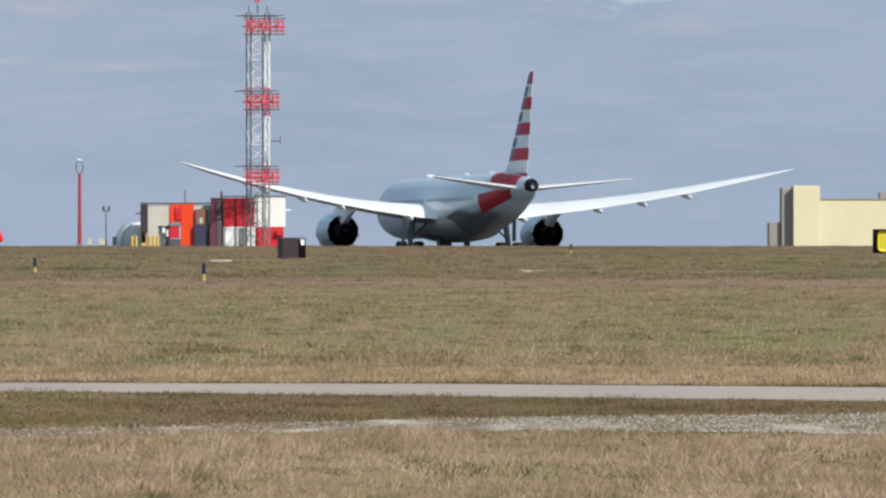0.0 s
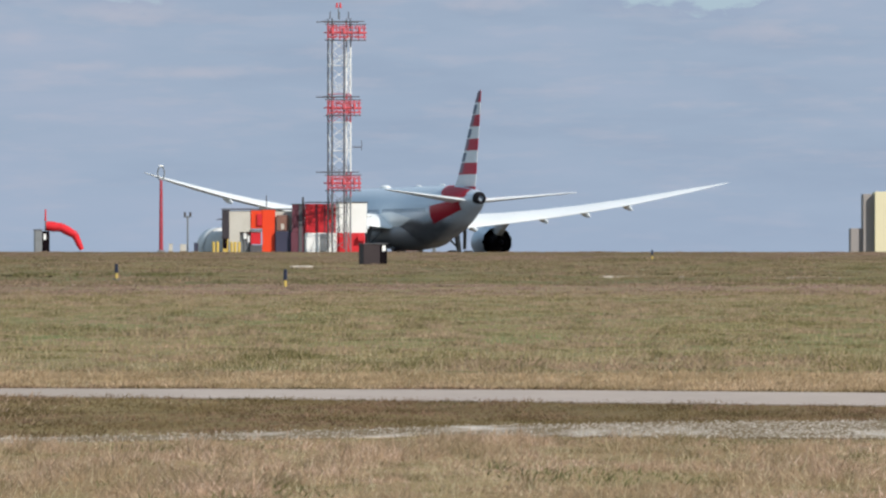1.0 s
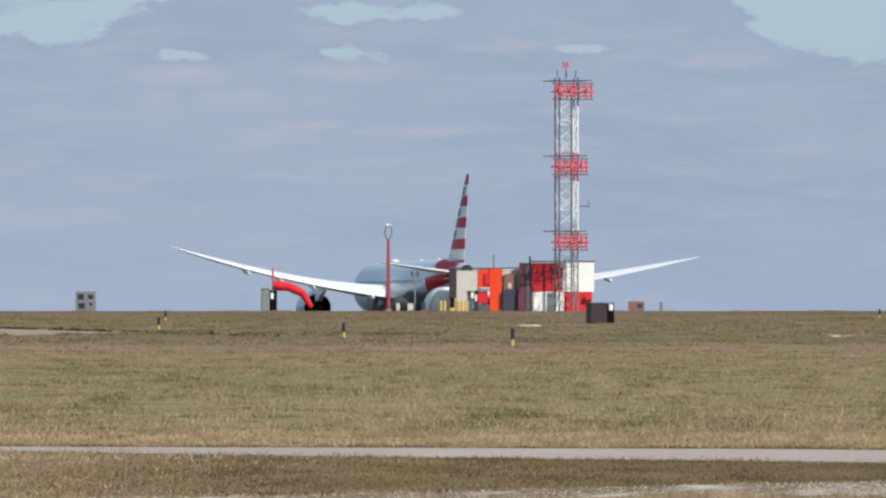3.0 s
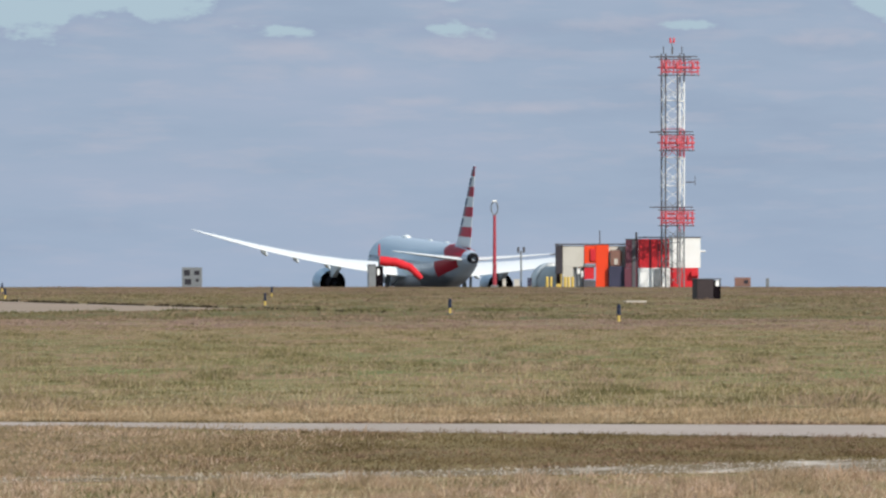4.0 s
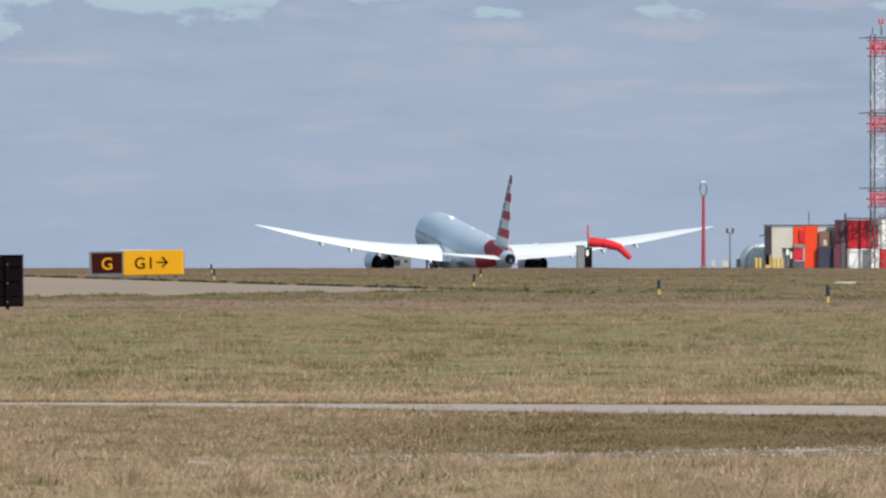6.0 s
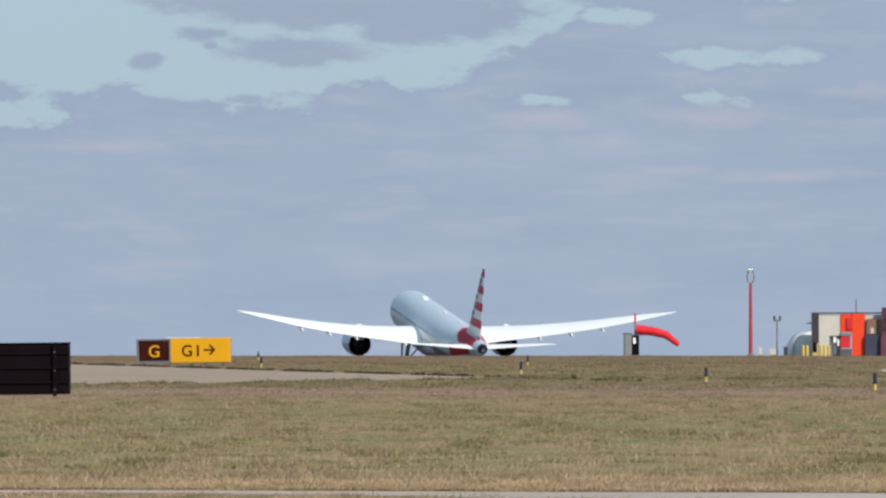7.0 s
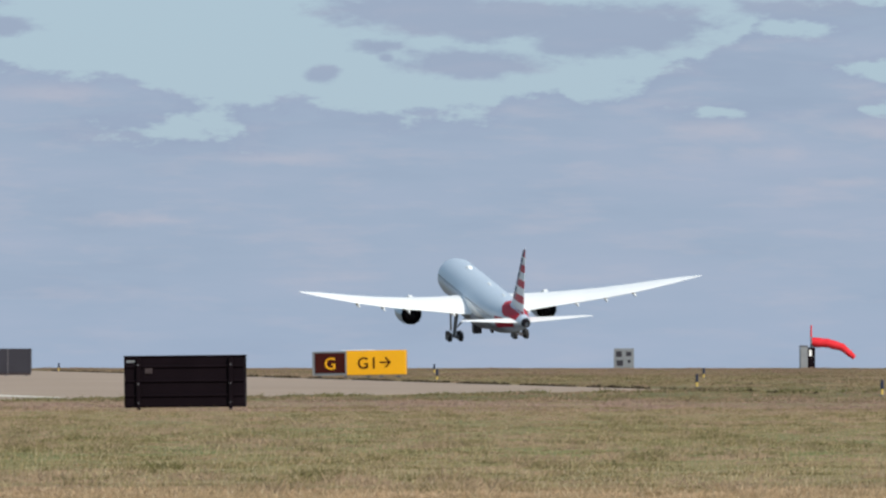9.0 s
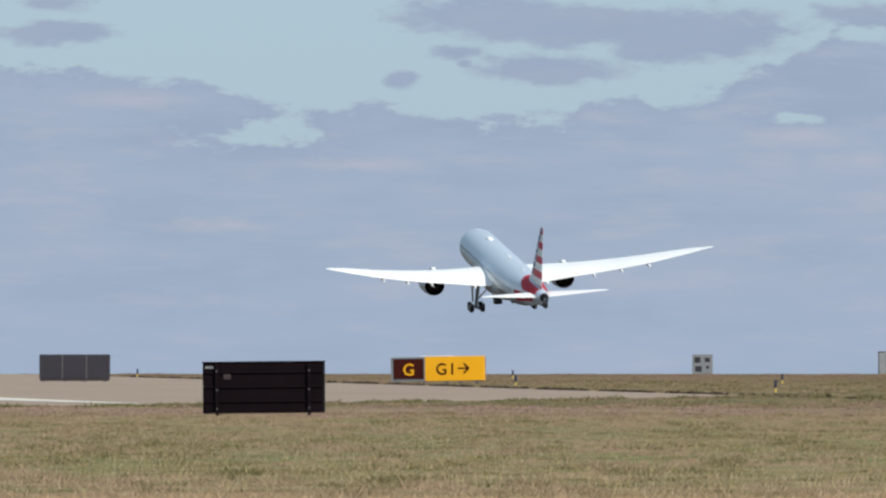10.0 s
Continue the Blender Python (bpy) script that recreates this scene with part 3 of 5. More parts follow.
    part("belly_fairing", loft([ring_y(y, cz, rx, rz, 28) for y, cz, rx, rz in ((13, 3.4, 0.6, 0.4), (10.5, 3.1, 2.6, 1.3), (7, 2.9, 3.2, 1.5), (0, 2.85, 3.3, 1.55), (-5, 2.95, 3.1, 1.5), (-8.5, 3.2, 2.2, 1.2), (-11.5, 3.6, 0.6, 0.4))]), M_BELLY, a, "grey belly fairing", True)
    for y, r, h in ((14.0, 0.50, 0.34), (-2.0, 0.22, 0.20), (-13.0, 0.16, 0.22)):
        part("antenna_dome", loft([ring_y(y + d, 7.74, r * s, h * s, 16) for d, s in ((1.2, 0.05), (0.8, 0.6), (0.2, 1.0), (-0.7, 0.95), (-1.3, 0.5), (-1.6, 0.05))]), M_WHITE, a, "white antenna dome", True)
    # wings
    for side in (-1, 1):
        rings = [airfoil(side * x, le, te, wing_z(x), th, radians(0.3), 0.07 if x < 23 else 0.03) for x, le, te, th in zip(WX, WLE, WTE, WTH)]
        wg = part("wing", loft(rings), M_WING, a, "swept white wing with lowered flaps", True)
        for x in (5.6, 12.6, 16.6, 20.6):
            te = float(np.interp(x, WX, WTE))
            z = wing_z(x) - 0.14
            s = 1.0 if x > 6 else 1.15
            part("flap_fairing", loft([ring_y(y, zz, 0.22 * s * k, 0.28 * s * k, 14, side * x) for y, zz, k in
                 ((te + 4.2, z + 0.1, 0.1), (te + 3.2, z - 0.08, 0.7), (te + 1.8, z - 0.22, 1.0), (te + 0.4, z - 0.36, 0.95), (te - 0.5, z - 0.48, 0.55), (te - 0.95, z - 0.54, 0.06))]), M_WING, wg, smooth=True)
        engine(a, side)
        # tailplane
        rings = [airfoil(side * x, le, te, z, 0.09, radians(-3.0), 0.0, 7) for x, le, te, z in ((0.4, -23.6, -28.6, 5.85), (1.6, -24.4, -28.9, 6.0), (5.5, -27.2, -30.0, 6.5), (8.6, -29.3, -30.8, 6.9), (9.4, -30.1, -31.1, 7.0), (9.7, -30.7, -31.2, 7.04))]
        part("tailplane", loft(rings), M_WING, a, "white tailplane", True)
    # fin: sections lie level, so lay a wing section on its side
    rings = []
    for z, le, te, th in ((6.9, -18.2, -28.3, 0.09), (8.2, -20.6, -28.6, 0.09), (11, -23.4, -29.2, 0.09), (14, -26.2, -29.85, 0.09), (16.2, -28.25, -30.3, 0.09), (16.85, -29.0, -30.42, 0.085), (17.07, -29.6, -30.46, 0.07)):
        c = le - te
        us = [0.5 - 0.5 * math.cos(math.pi * i / 7) for i in range(8)]
        h = [th * c * (1.48 * math.sqrt(u) - 0.63 * u - 1.758 * u * u + 1.42 * u ** 3 - 0.5 * u ** 4) + 0.02 * u for u in us]
        rings.append([(w, le - u * c, z) for u, w in zip(us, h)] + [(-w, le - u * c, z) for u, w in zip(us, h)][::-1][:-1])
    part("fin", loft(rings), M_FIN, a, "tail fin with red, white and blue stripes", True)
    # landing gear
    for side in (-1, 1):
        x = 4.9 * side
        g = part("main_gear", rodded((x, 0.2, 0.75), (x * 0.9, 0.4, 4.3), 0.24, 0.30, 14), M_STEEL, a, "main landing gear with four wheels")
        part("drag_brace", rodded((x, 0.3, 1.5), (x * 0.5, 0.6, 3.9), 0.1), M_STEEL, g)
        part("bogie_beam", rodded((x, 0.95, 0.62), (x, -0.95, 0.62), 0.15), M_DULL, g)
        part("gear_door", boxed(x * 1.10 - 0.03, x * 1.10 + 0.03, -0.5, 0.9, 1.5, 4.1, bevel=0.02), M_BELLY, g)
        for dy in (0.75, -0.75):
            part("axle", rodded((x - 0.6, dy, 0.66), (x + 0.6, dy, 0.66), 0.08), M_DULL, g)
            for dx in (-0.84, 0.84):
                wheel(g, x + dx, dy, 0.70, 0.70, 0.60)
    for x0, x1 in ((-2.1, -0.9), (0.6, 0.9)):
        part("gear_bay_door", boxed(x0, x1, -0.6, 0.9, 0.15, 1.75, bevel=0.08), M_DARK, a, "dark open wheel bay door")
    g = part("nose_gear", rodded((0, 25.8, 0.5), (0, 25.6, 2.3), 0.13, 0.16, 14), M_STEEL, a, "nose landing gear with two wheels")
    for dx in (-0.34, 0.34):
        wheel(g, dx, 25.8, 0.5, 0.5, 0.34)
    return a


PLANE = airliner()


def motions():
    """The take-off run, the lifting of the nose, and the climb."""
    track, v0, acc = 13.0, 57.89, 0.28
    rows = []
    for t, z, nose, bank, yaw in ((0.0, -0.97, -0.5, 0.7, -0.45), (0.5, -1.04, -0.35, 0.8, -0.25), (1.0, -1.15, -0.2, 0.9, -0.1), (1.5, -1.35, -0.35, 0.95, -0.22), (2.0, -1.57, -0.5, 1.0, -0.35), (2.5, -1.84, -0.6, 1.15, -0.6), (3.0, -2.08, -0.3, 1.1, -0.6), (3.8, -2.2, 1.1, 1.0, -0.5), (4.5, -2.22, 2.73, 0.8, -0.26), (5.0, -2.34, 3.35, 0.6, -0.1),
                                  (5.5, -2.5, 4.15, 0.3, 0.1), (6.2, -2.3, 5.7, 0.2, 0.6), (7.0, -1.59, 7.19, 0.15, 1.05), (7.5, -0.84, 7.6, 0.15, 1.5), (8.0, 0.90, 8.28, -0.85, 1.95), (8.5, 2.82, 8.75, -1.94, 2.3),
                                  (9.0, 5.07, 9.1, -2.39, 2.4), (9.5, 7.75, 9.7, -2.9, 2.55), (10.0, 10.72, 10.4, -3.39, 2.75)):
        s = v0 * t + acc * t * t / 2
        at = pose(1.66 - float(np.interp(t, [0, 0.5, 1.0, 1.5, 2.0, 3.0, 3.8, 5.0, 5.5, 10], [0, -0.28, -0.16, -0.24, -0.08, 0.12, 0.15, 0.2, 0.12, 0.12])) - math.sin(radians(track)) * s, 983.3 + math.cos(radians(track)) * s, 1.6 + z, 0, 0, track + yaw)
        rows.append((t, at @ pose(0, 0, 0, nose) @ pose(0, 0, 4.8, 0, bank) @ pose(0, 0, -4.8)))
    walk(PLANE, rows)
    # the sock lifts and sags in the gusts: droop of its three gores in degrees
    gusts = [(0.0, 5, 22, 62), (1.0, 6, 29, 65), (2.5, 10, 31, 64), (3.2, 6, 22, 55), (4.5, 5, 18, 40), (5.0, 6, 24, 60), (5.5, 4, 16, 52), (7.0, 5, 14, 38), (7.5, 3, 19, 44), (8.5, 5, 11, 30), (9.0, 4, 15, 40), (10.0, 5, 17, 42)]
    paths = [[], [], []]
    for t, *droop in gusts:
        x, z = 0.21, 1.46
        for k, a in enumerate(droop):
            paths[k].append((t, pose(x, 0, z, 0, a)))
            x += SOCK[k][1] * math.cos(radians(a))
            z -= SOCK[k][1] * math.sin(radians(a))
    for (ob, _), path in zip(SOCK, paths):
        walk(ob, path)
    # the wings bend upwards as they take the weight
    for g in PLANE.children:
        if g.name.startswith("wing"):
            k = -1 if g.name == "wing" else 1
            walk(g, [(t, pose(2.9 * k, 0, 3.9, 0, -k * a) @ pose(-2.9 * k, 0, -3.9)) for t, a in ((0.0, -0.75), (3.0, -0.6), (4.5, -0.2), (6.5, 0.15), (8.0, 0.5), (10.0, 0.55))])
    # the struts stretch as the weight comes off the wheels
    for g in PLANE.children:
        if g.name.startswith("main_gear"):
            walk(g, [(0.0, pose(0, 0, 0)), (5.8, pose(0, 0, 0)), (7.4, pose(0, 0, -0.85)), (10.0, pose(0, 0, -0.85))])


# ---- signs ----


def text_mesh(word, size, material, parent, x, y, z, name="lettering"):
    cu = bpy.data.curves.new(name, "FONT")
    cu.body, cu.size, cu.extrude, cu.align_x, cu.offset = word, size, 0.006, "CENTER", size * 0.010
    cu.space_character = 1.12
    tmp = bpy.data.objects.new(name, cu)
    scene.collection.objects.link(tmp)
    me = bpy.data.meshes.new_from_object(tmp.evaluated_get(bpy.context.evaluated_depsgraph_get()))
    bpy.data.objects.remove(tmp)
    me.materials.clear()
    me.materials.append(material)
    ob = new(name, me)
    ob.parent = parent
    ob.matrix_basis = pose(x, y, z, 90)
    return ob


def sign_legs(parent, xs, z, r=0.035):
    for x in xs:
        leg = part("leg", rodded((x, 0, -0.1), (x, 0, z), r), M_DULL, parent)
        part("foot_plate", boxed(x - 0.09, x + 0.09, -0.09, 0.09, -0.02, 0.02, bevel=0.005), M_DULL, leg)


def guidance_sign():
    """Lit taxiway sign: a black location panel beside a yellow direction panel."""
    x, y, z = spot((-862 - 784) / 18.11, 378)
    s = thing("guidance_sign", "yellow taxiway sign lettered G1 beside a black G panel", "sign", pose(x, y, z + 0.05, 0, -0.9, -8))
    z0, z1 = 0.06, 0.96
    a, b, c = -1.87, -0.57, 1.66
    part("housing", boxed(a, c, -0.02, 0.34, z0, z1, bevel=0.02), M_DULL, s, "grey metal housing with a pale top")
    p = part("location_panel", boxed(a + 0.10, b - 0.06, -0.045, -0.01, z0 + 0.10, z1 - 0.08, bevel=0.01), M_SIGN_K, s, "black panel with a yellow letter G")
    text_mesh("G", 0.62, M_SIGN_Y, p, (a + b) / 2 + 0.03, -0.052, 0.29)
    # white strip added as the sun's highlight on the top edge
    part("top_highlight", boxed(-0.75, 0.45, -0.06, 0.30, z1 + 0.016, z1 + 0.035, bevel=0.008), M_WHITE, s, "white strip painted for the sunlit top edge")
    for bar in ((a, a + 0.07, z0, z1), (b - 0.05, b, z0, z1)):
        part("frame_post", boxed(bar[0], bar[1], -0.06, 0.0, bar[2], bar[3], bevel=0.008), M_STEEL, s)
    for zz in (z0, z1 - 0.06):
        part("frame_rail", boxed(a + 0.07, b - 0.05, -0.06, 0.0, zz, zz + 0.06, bevel=0.008), M_STEEL, s)
    p = part("direction_panel", boxed(b + 0.003, c + 0.015, -0.05, 0.20, z0 + 0.005, z1 + 0.012, bevel=0.012), M_SIGN_Y, s, "yellow panel with black G1 and an arrow")
    text_mesh("G1", 0.60, M_SIGN_K, p, b + 0.80, -0.056, 0.30)
    bm = bmesh.new()
    ax = b + 1.26
    box(bm, ax, ax + 0.38, -0.065, -0.05, 0.495, 0.55)
    for k in (1, -1):
        vs = [bm.verts.new((ax + 0.44 + dx, yy, 0.5225 + k * dz)) for yy in (-0.065, -0.05) for dx, dz in ((0.0, 0.0), (-0.18, 0.19), (-0.255, 0.19), (-0.09, 0.0))]
        for f in ((0, 1, 2, 3), (7, 6, 5, 4), (0, 4, 5, 1), (1, 5, 6, 2), (2, 6, 7, 3), (3, 7, 4, 0)):
            bm.faces.new([vs[i] for i in f])
    part("arrow", bm, M_SIGN_K, p)
    sign_legs(s, (-1.6, -0.6, 0.25, 0.75, 1.4), z0)


def black_sign():
    """The unlettered back of a sign: ribbed sheet on two channel posts."""
    x, y, z = spot((-1178 - 784) / 18.11, 189)
    s = thing("sign_back", "black ribbed metal back of an airfield sign on posts", "sign", pose(x, y, z - 0.045, 0, -0.6, 1.2))
    w, z0, z1 = 1.13, 0.11, 1.05
    part("back_sheet", boxed(-w, w, 0.0, 0.30, z0, z1, bevel=0.025), M_BLACK, s)
    for zz in (0.33, 0.60, 0.87):
        part("rib", boxed(-w + 0.01, w - 0.01, -0.035, 0.0, zz - 0.02, zz + 0.02, bevel=0.012), M_BLACK, s)
    for xx in (-0.86, 0.86):
        p = part("post", boxed(xx - 0.035, xx + 0.035, -0.07, -0.003, -0.04, z1 - 0.01, bevel=0.008), M_BLACK, s)
        for zz in (0.2, 0.55, 0.9):
            part("bolt", rodded((xx, -0.085, zz), (xx, -0.07, zz), 0.016, n=8), M_DULL, p)
    part("maker_plate", boxed(-1.08, -0.92, -0.012, 0.002, 0.95, 0.99), M_STEEL, s, "small pale plate")
    part("junction_cover", boxed(-0.74, -0.60, -0.03, 0.002, 0.74, 0.84, bevel=0.01), M_CAB, s, "grey junction cover")
    part("top_rail", boxed(-w - 0.01, w + 0.01, -0.02, 0.32, z1 - 0.003, z1 + 0.025, bevel=0.008), M_BLACK, s)


def far_sign_back():
    x, y, z = spot((-1517 - 784) / 18.11, 400)
    s = thing("sign_back", "dark grey back of a long sign in three panels", "sign", pose(x, y, z, 0, 0, 2))
    for x0, x1 in ((-1.39, -0.50), (-0.47, 0.46), (0.49, 1.39)):
        part("back_panel", boxed(x0, x1, 0, 0.28, 0.14, 1.09, bevel=0.02), M_DARK, s)
    for x0 in (-0.485, 0.475):
        part("joint_strip", boxed(x0 - 0.02, x0 + 0.02, -0.02, 0.2, 0.14, 1.09, bevel=0.006), M_DULL, s)
    part("base_rail", boxed(-1.36, 1.36, -0.04, 0.3, 0.05, 0.14, bevel=0.01), M_CAB, s)
    sign_legs(s, (-1.2, -0.4, 0.4, 1.2), 0.06)


def edge_sign():
    x, y, z = spot((1602 - 784) / 18.11, 400)
    s = thing("guidance_sign", "yellow sign in a black frame beside the runway", "sign", pose(x, y, z, 0, 0, 5))
    part("housing", boxed(-1.25, 1.25, 0, 0.3, 0.05, 0.98, bevel=0.02), M_BLACK, s, "black housing")
    part("yellow_panel", boxed(-1.10, 1.2, -0.03, 0.003, 0.10, 0.90, bevel=0.15), M_SIGN_L, s)
    sign_legs(s, (-0.9, 0, 0.9), 0.05)


guidance_sign()
black_sign()
far_sign_back()
edge_sign()


def cable_box():
    """End view of a dark cabinet with a pale notice on its door."""
    x, y, z = spot((521 - 784) / 18.11, 353)
    s = thing("field_cabinet", "dark brown steel cabinet with a white notice", "cabinet", pose(x, y, z, 0, 0, 14))
    part("body", boxed(-0.44, 0.15, 0, 0.7, 0.0, 0.70, bevel=0.02), M_CAB, s)
    part("end_door", boxed(0.153, 0.42, 0.05, 0.65, 0.02, 0.68, bevel=0.02), M_BLACK, s)
    part("lid", boxed(-0.46, 0.44, -0.03, 0.73, 0.70, 0.73, bevel=0.01), M_DULL, s)
    part("notice", boxed(0.24, 0.36, 0.03, 0.049, 0.46, 0.66), M_WHITE, s, "white notice")


cable_box()


def edge_marker():
    """Taxiway edge reflector: yellow stem and collar with a dark blue sleeve."""
    s = thing("edge_marker", "yellow taxiway edge marker with dark blue top", "marker", pose(0, 0, 0), "taxiway edge markers")
    part("base_plate", rodded((0, 0, -0.02), (0, 0, 0.03), 0.09, 0.08, 12), M_DULL, s)
    part("stem", rodded((0, 0, 0.03), (0, 0, 0.17), 0.036, 0.030, 10), M_YELLOW, s, "yellow stem")
    part("sleeve", rodded((0, 0, 0.17), (0, 0, 0.40), 0.046, 0.038, 12), M_BLUE, s, "dark blue reflective sleeve")
    return s


MARKER = edge_marker()
MARKS = [(361, 217), (62, 258), (-266, 302), (-728, 352), (-254, 372), (-733, 440), (1010, 400), (-1404, 470)]
for i, (b, d) in enumerate(MARKS):
    m = Matrix.Translation(spot((b - 784) / 18.11, d)) @ pose(0, 0, 0, 0, 0, 40 * i)
    if i == 0:
        MARKER.matrix_basis = m
    else:
        copy_thing(MARKER, m)

x, y, z = spot((390 - 784) / 18.11, 330)
slab = thing("access_cover", "pale concrete access slab in the grass", "slab", pose(x, y, z, 0, 0, 4))
part("slab", boxed(-0.34, 0.34, -0.8, 0.8, -0.06, 0.05, bevel=0.02), M_STONE, slab)
part("cover", boxed(-0.2, 0.2, -0.4, 0.4, 0.05, 0.06, bevel=0.004), M_STEEL, slab)

for b, d, w in ((995, 268, 1.1), (1295, 262, 0.65)):
    x, y, z = spot((b - 784) / 18.11, d)
    p = thing("concrete_pad", "long pale concrete pad flush with the grass", "slab", pose(x, y, z, 0, 0, -3), "concrete pads in the grass")
    part("slab", boxed(-w, w, -1.8, 1.8, -0.05, 0.042, bevel=0.015), M_GRAVEL, p)

# ---- glide path station on the crest ----
B = 585.0


def tower():
    x, y, z = spot((456.5 - 784) / 18.11, B)
    s = thing("antenna_tower", "red and white lattice antenna tower with three antenna frames", "tower", pose(x, y, z, 0, 0, 14))
    h, w = 13.35, 0.54
    legs = [(-w, -w), (w, -w), (w, w), (-w, w)]
    for lx, ly in legs:
        for k, (z0, z1, mt) in enumerate(((0, 3.2, M_STEEL), (3.2, 4.6, M_FADED), (4.6, 7.4, M_WHITE), (7.4, 9.0, M_FADED), (9.0, 11.7, M_WHITE), (11.7, h, M_DULL))):
            # left legs get a dark material in place of their shade
            shade = M_DULL if lx < 0 else mt
            part("leg", rodded((lx, ly, z0), (lx, ly, z1), 0.042, n=8), shade, s)
    n = 16
    step = 13.0 / n
    for i in range(n):
        z0, z1 = 0.1 + i * step, 0.1 + (i + 1) * step
        mid = (z0 + z1) / 2
        mt = M_FADED if min(abs(mid - q) for q in (3.9, 8.25, 12.6)) < 0.5 else (M_WHITE if i > 3 and i % 5 else M_STEEL)
        bm = bmesh.new()
        for j in range(4):
            (ax, ay), (bx, by) = legs[j], legs[(j + 1) % 4]
            rod(bm, (ax, ay, z0), (bx, by, z1), 0.018, n=6)
            rod(bm, (bx, by, z0), (ax, ay, z1), 0.018, n=6) if i % 2 else rod(bm, (ax, ay, z1), (bx, by, z1), 0.018, n=6)
        part("lattice_bay", bm, mt, s)
    for zc, reach in ((12.55, 1.42), (8.25, 1.12), (3.95, 1.12)):
        f = part("antenna_frame", rodded((-0.8, -0.7, zc - 0.02), (reach, -0.7, zc - 0.02), 0.07, n=8), M_FADED, s, "red corner-reflector antenna frame")
        for dz in (-0.45, -0.25, 0.25, 0.45):
            part("bar", rodded((-0.7 if abs(dz) < 0.3 else -1.0, -0.7, zc + dz), (reach, -0.7, zc + dz), 0.03, n=6), M_FADED if abs(dz) < 0.4 else M_DULL, f)
        for k in range(7):
            xx = -0.85 + k * (reach + 0.75) / 6
            part("bar", rodded((xx, -0.7, zc - 0.45), (xx, -0.7, zc + 0.42), 0.028, n=6), M_FADED, f)
        for xx in (-0.62, 0.05, reach - 0.45):      # wire cage and a slim dipole in it
            bm = bmesh.new()
            for x2 in (xx - 0.22, xx + 0.22):
                rod(bm, (x2, -1.0, zc - 0.30), (x2, -1.0, zc + 0.34), 0.026, n=6)
                rod(bm, (x2, -1.0, zc + 0.34), (x2, -0.72, zc + 0.34), 0.026, n=6)
                rod(bm, (x2, -1.0, zc - 0.30), (x2, -0.72, zc - 0.30), 0.026, n=6)
            for zz in (-0.30, 0.34):
                rod(bm, (xx - 0.22, -1.0, zc + zz), (xx + 0.22, -1.0, zc + zz), 0.026, n=6)
            part("dipole_cage", bm, M_FADED, f)
            part("dipole", boxed(xx - 0.06, xx + 0.08, -0.96, -0.76, zc - 0.12, zc + 0.24, bevel=0.03), M_FADED, f)
        for yy in (-0.7, 0.9):
            part("platform_rail", rodded((-1.15, yy, zc + 0.62), (reach - 0.1, yy, zc + 0.62), 0.03, n=6), M_DULL, f)
        for xx in (-0.75, 0.95):
            part("bracket", rodded((xx, -0.7, zc), (xx, 0.6, zc), 0.04, n=6), M_FADED, f)
    for xx in (-0.54, 0.0, 0.54):
        part("whip", rodded((xx, 0, 13.3), (xx, 0, 13.75), 0.03, n=6), M_DULL, s)
    p = part("lamp_pole", rodded((-0.05, 0, 13.3), (-0.05, 0, 14.0), 0.03, n=6), M_STEEL, s)
    for dx in (-0.14, 0.06):
        part("obstruction_lamp", rodded((dx, 0, 13.95), (dx, 0, 14.25), 0.075, 0.06, 12), M_FADED, p, "red obstruction lamp")
    part("feed_cable", rodded((0.12, -0.72, 0.2), (0.12, -0.72, 12.4), 0.045, n=6), M_DULL, s)
    part("side_arm", rodded((0.6, -0.7, 6.0), (1.15, -0.7, 6.0), 0.03, n=6), M_DULL, s)
    part("side_aerial", rodded((1.15, -0.7, 5.8), (1.15, -0.7, 6.35), 0.02, n=6), M_DULL, s)


def checker_shelter():
    x, y, z = spot((449 - 784) / 18.11, B + 1.2)
    s = thing("equipment_shelter", "red and white chequered equipment shelter", "shelter", pose(x, y, z, 0, 0, 0))
    # front face from -1.75 to 1.78; panels by turns red and white
    for x0, x1, z0, z1, mt in ((-1.74, 0.04, 1.10, 2.76, M_RED), (0.04, 1.80, 1.10, 2.82, M_WHITE), (-1.74, 0.10, 0.0, 1.10, M_WHITE), (0.10, 1.68, 0.0, 1.10, M_RED)):
        part("wall_panel", boxed(x0 + 0.002, x1 - 0.002, 0.0, 2.4, z0 + 0.002, z1, bevel=0.012), mt, s)
    part("roof", boxed(-1.80, 1.84, -0.05, 2.45, 2.825, 2.88, bevel=0.01), M_DULL, s)
    for x0 in (-1.1, -0.62, -0.12):
        part("seam", boxed(x0, x0 + 0.07, -0.03, 0.0, 1.12, 2.74, bevel=0.006), M_MAROON, s)
    part("door", boxed(-0.86, -0.46, -0.035, 0.0, 0.03, 1.06, bevel=0.01), M_STEEL, s, "grey vent door")
    part("vent_hood", boxed(1.30, 1.72, -0.30, 0.0, 0.62, 0.92, bevel=0.03), M_RED, s)
    part("side_arm", rodded((1.8, 0.1, 2.05), (2.12, 0.1, 2.05), 0.05, n=8), M_WHITE, s)


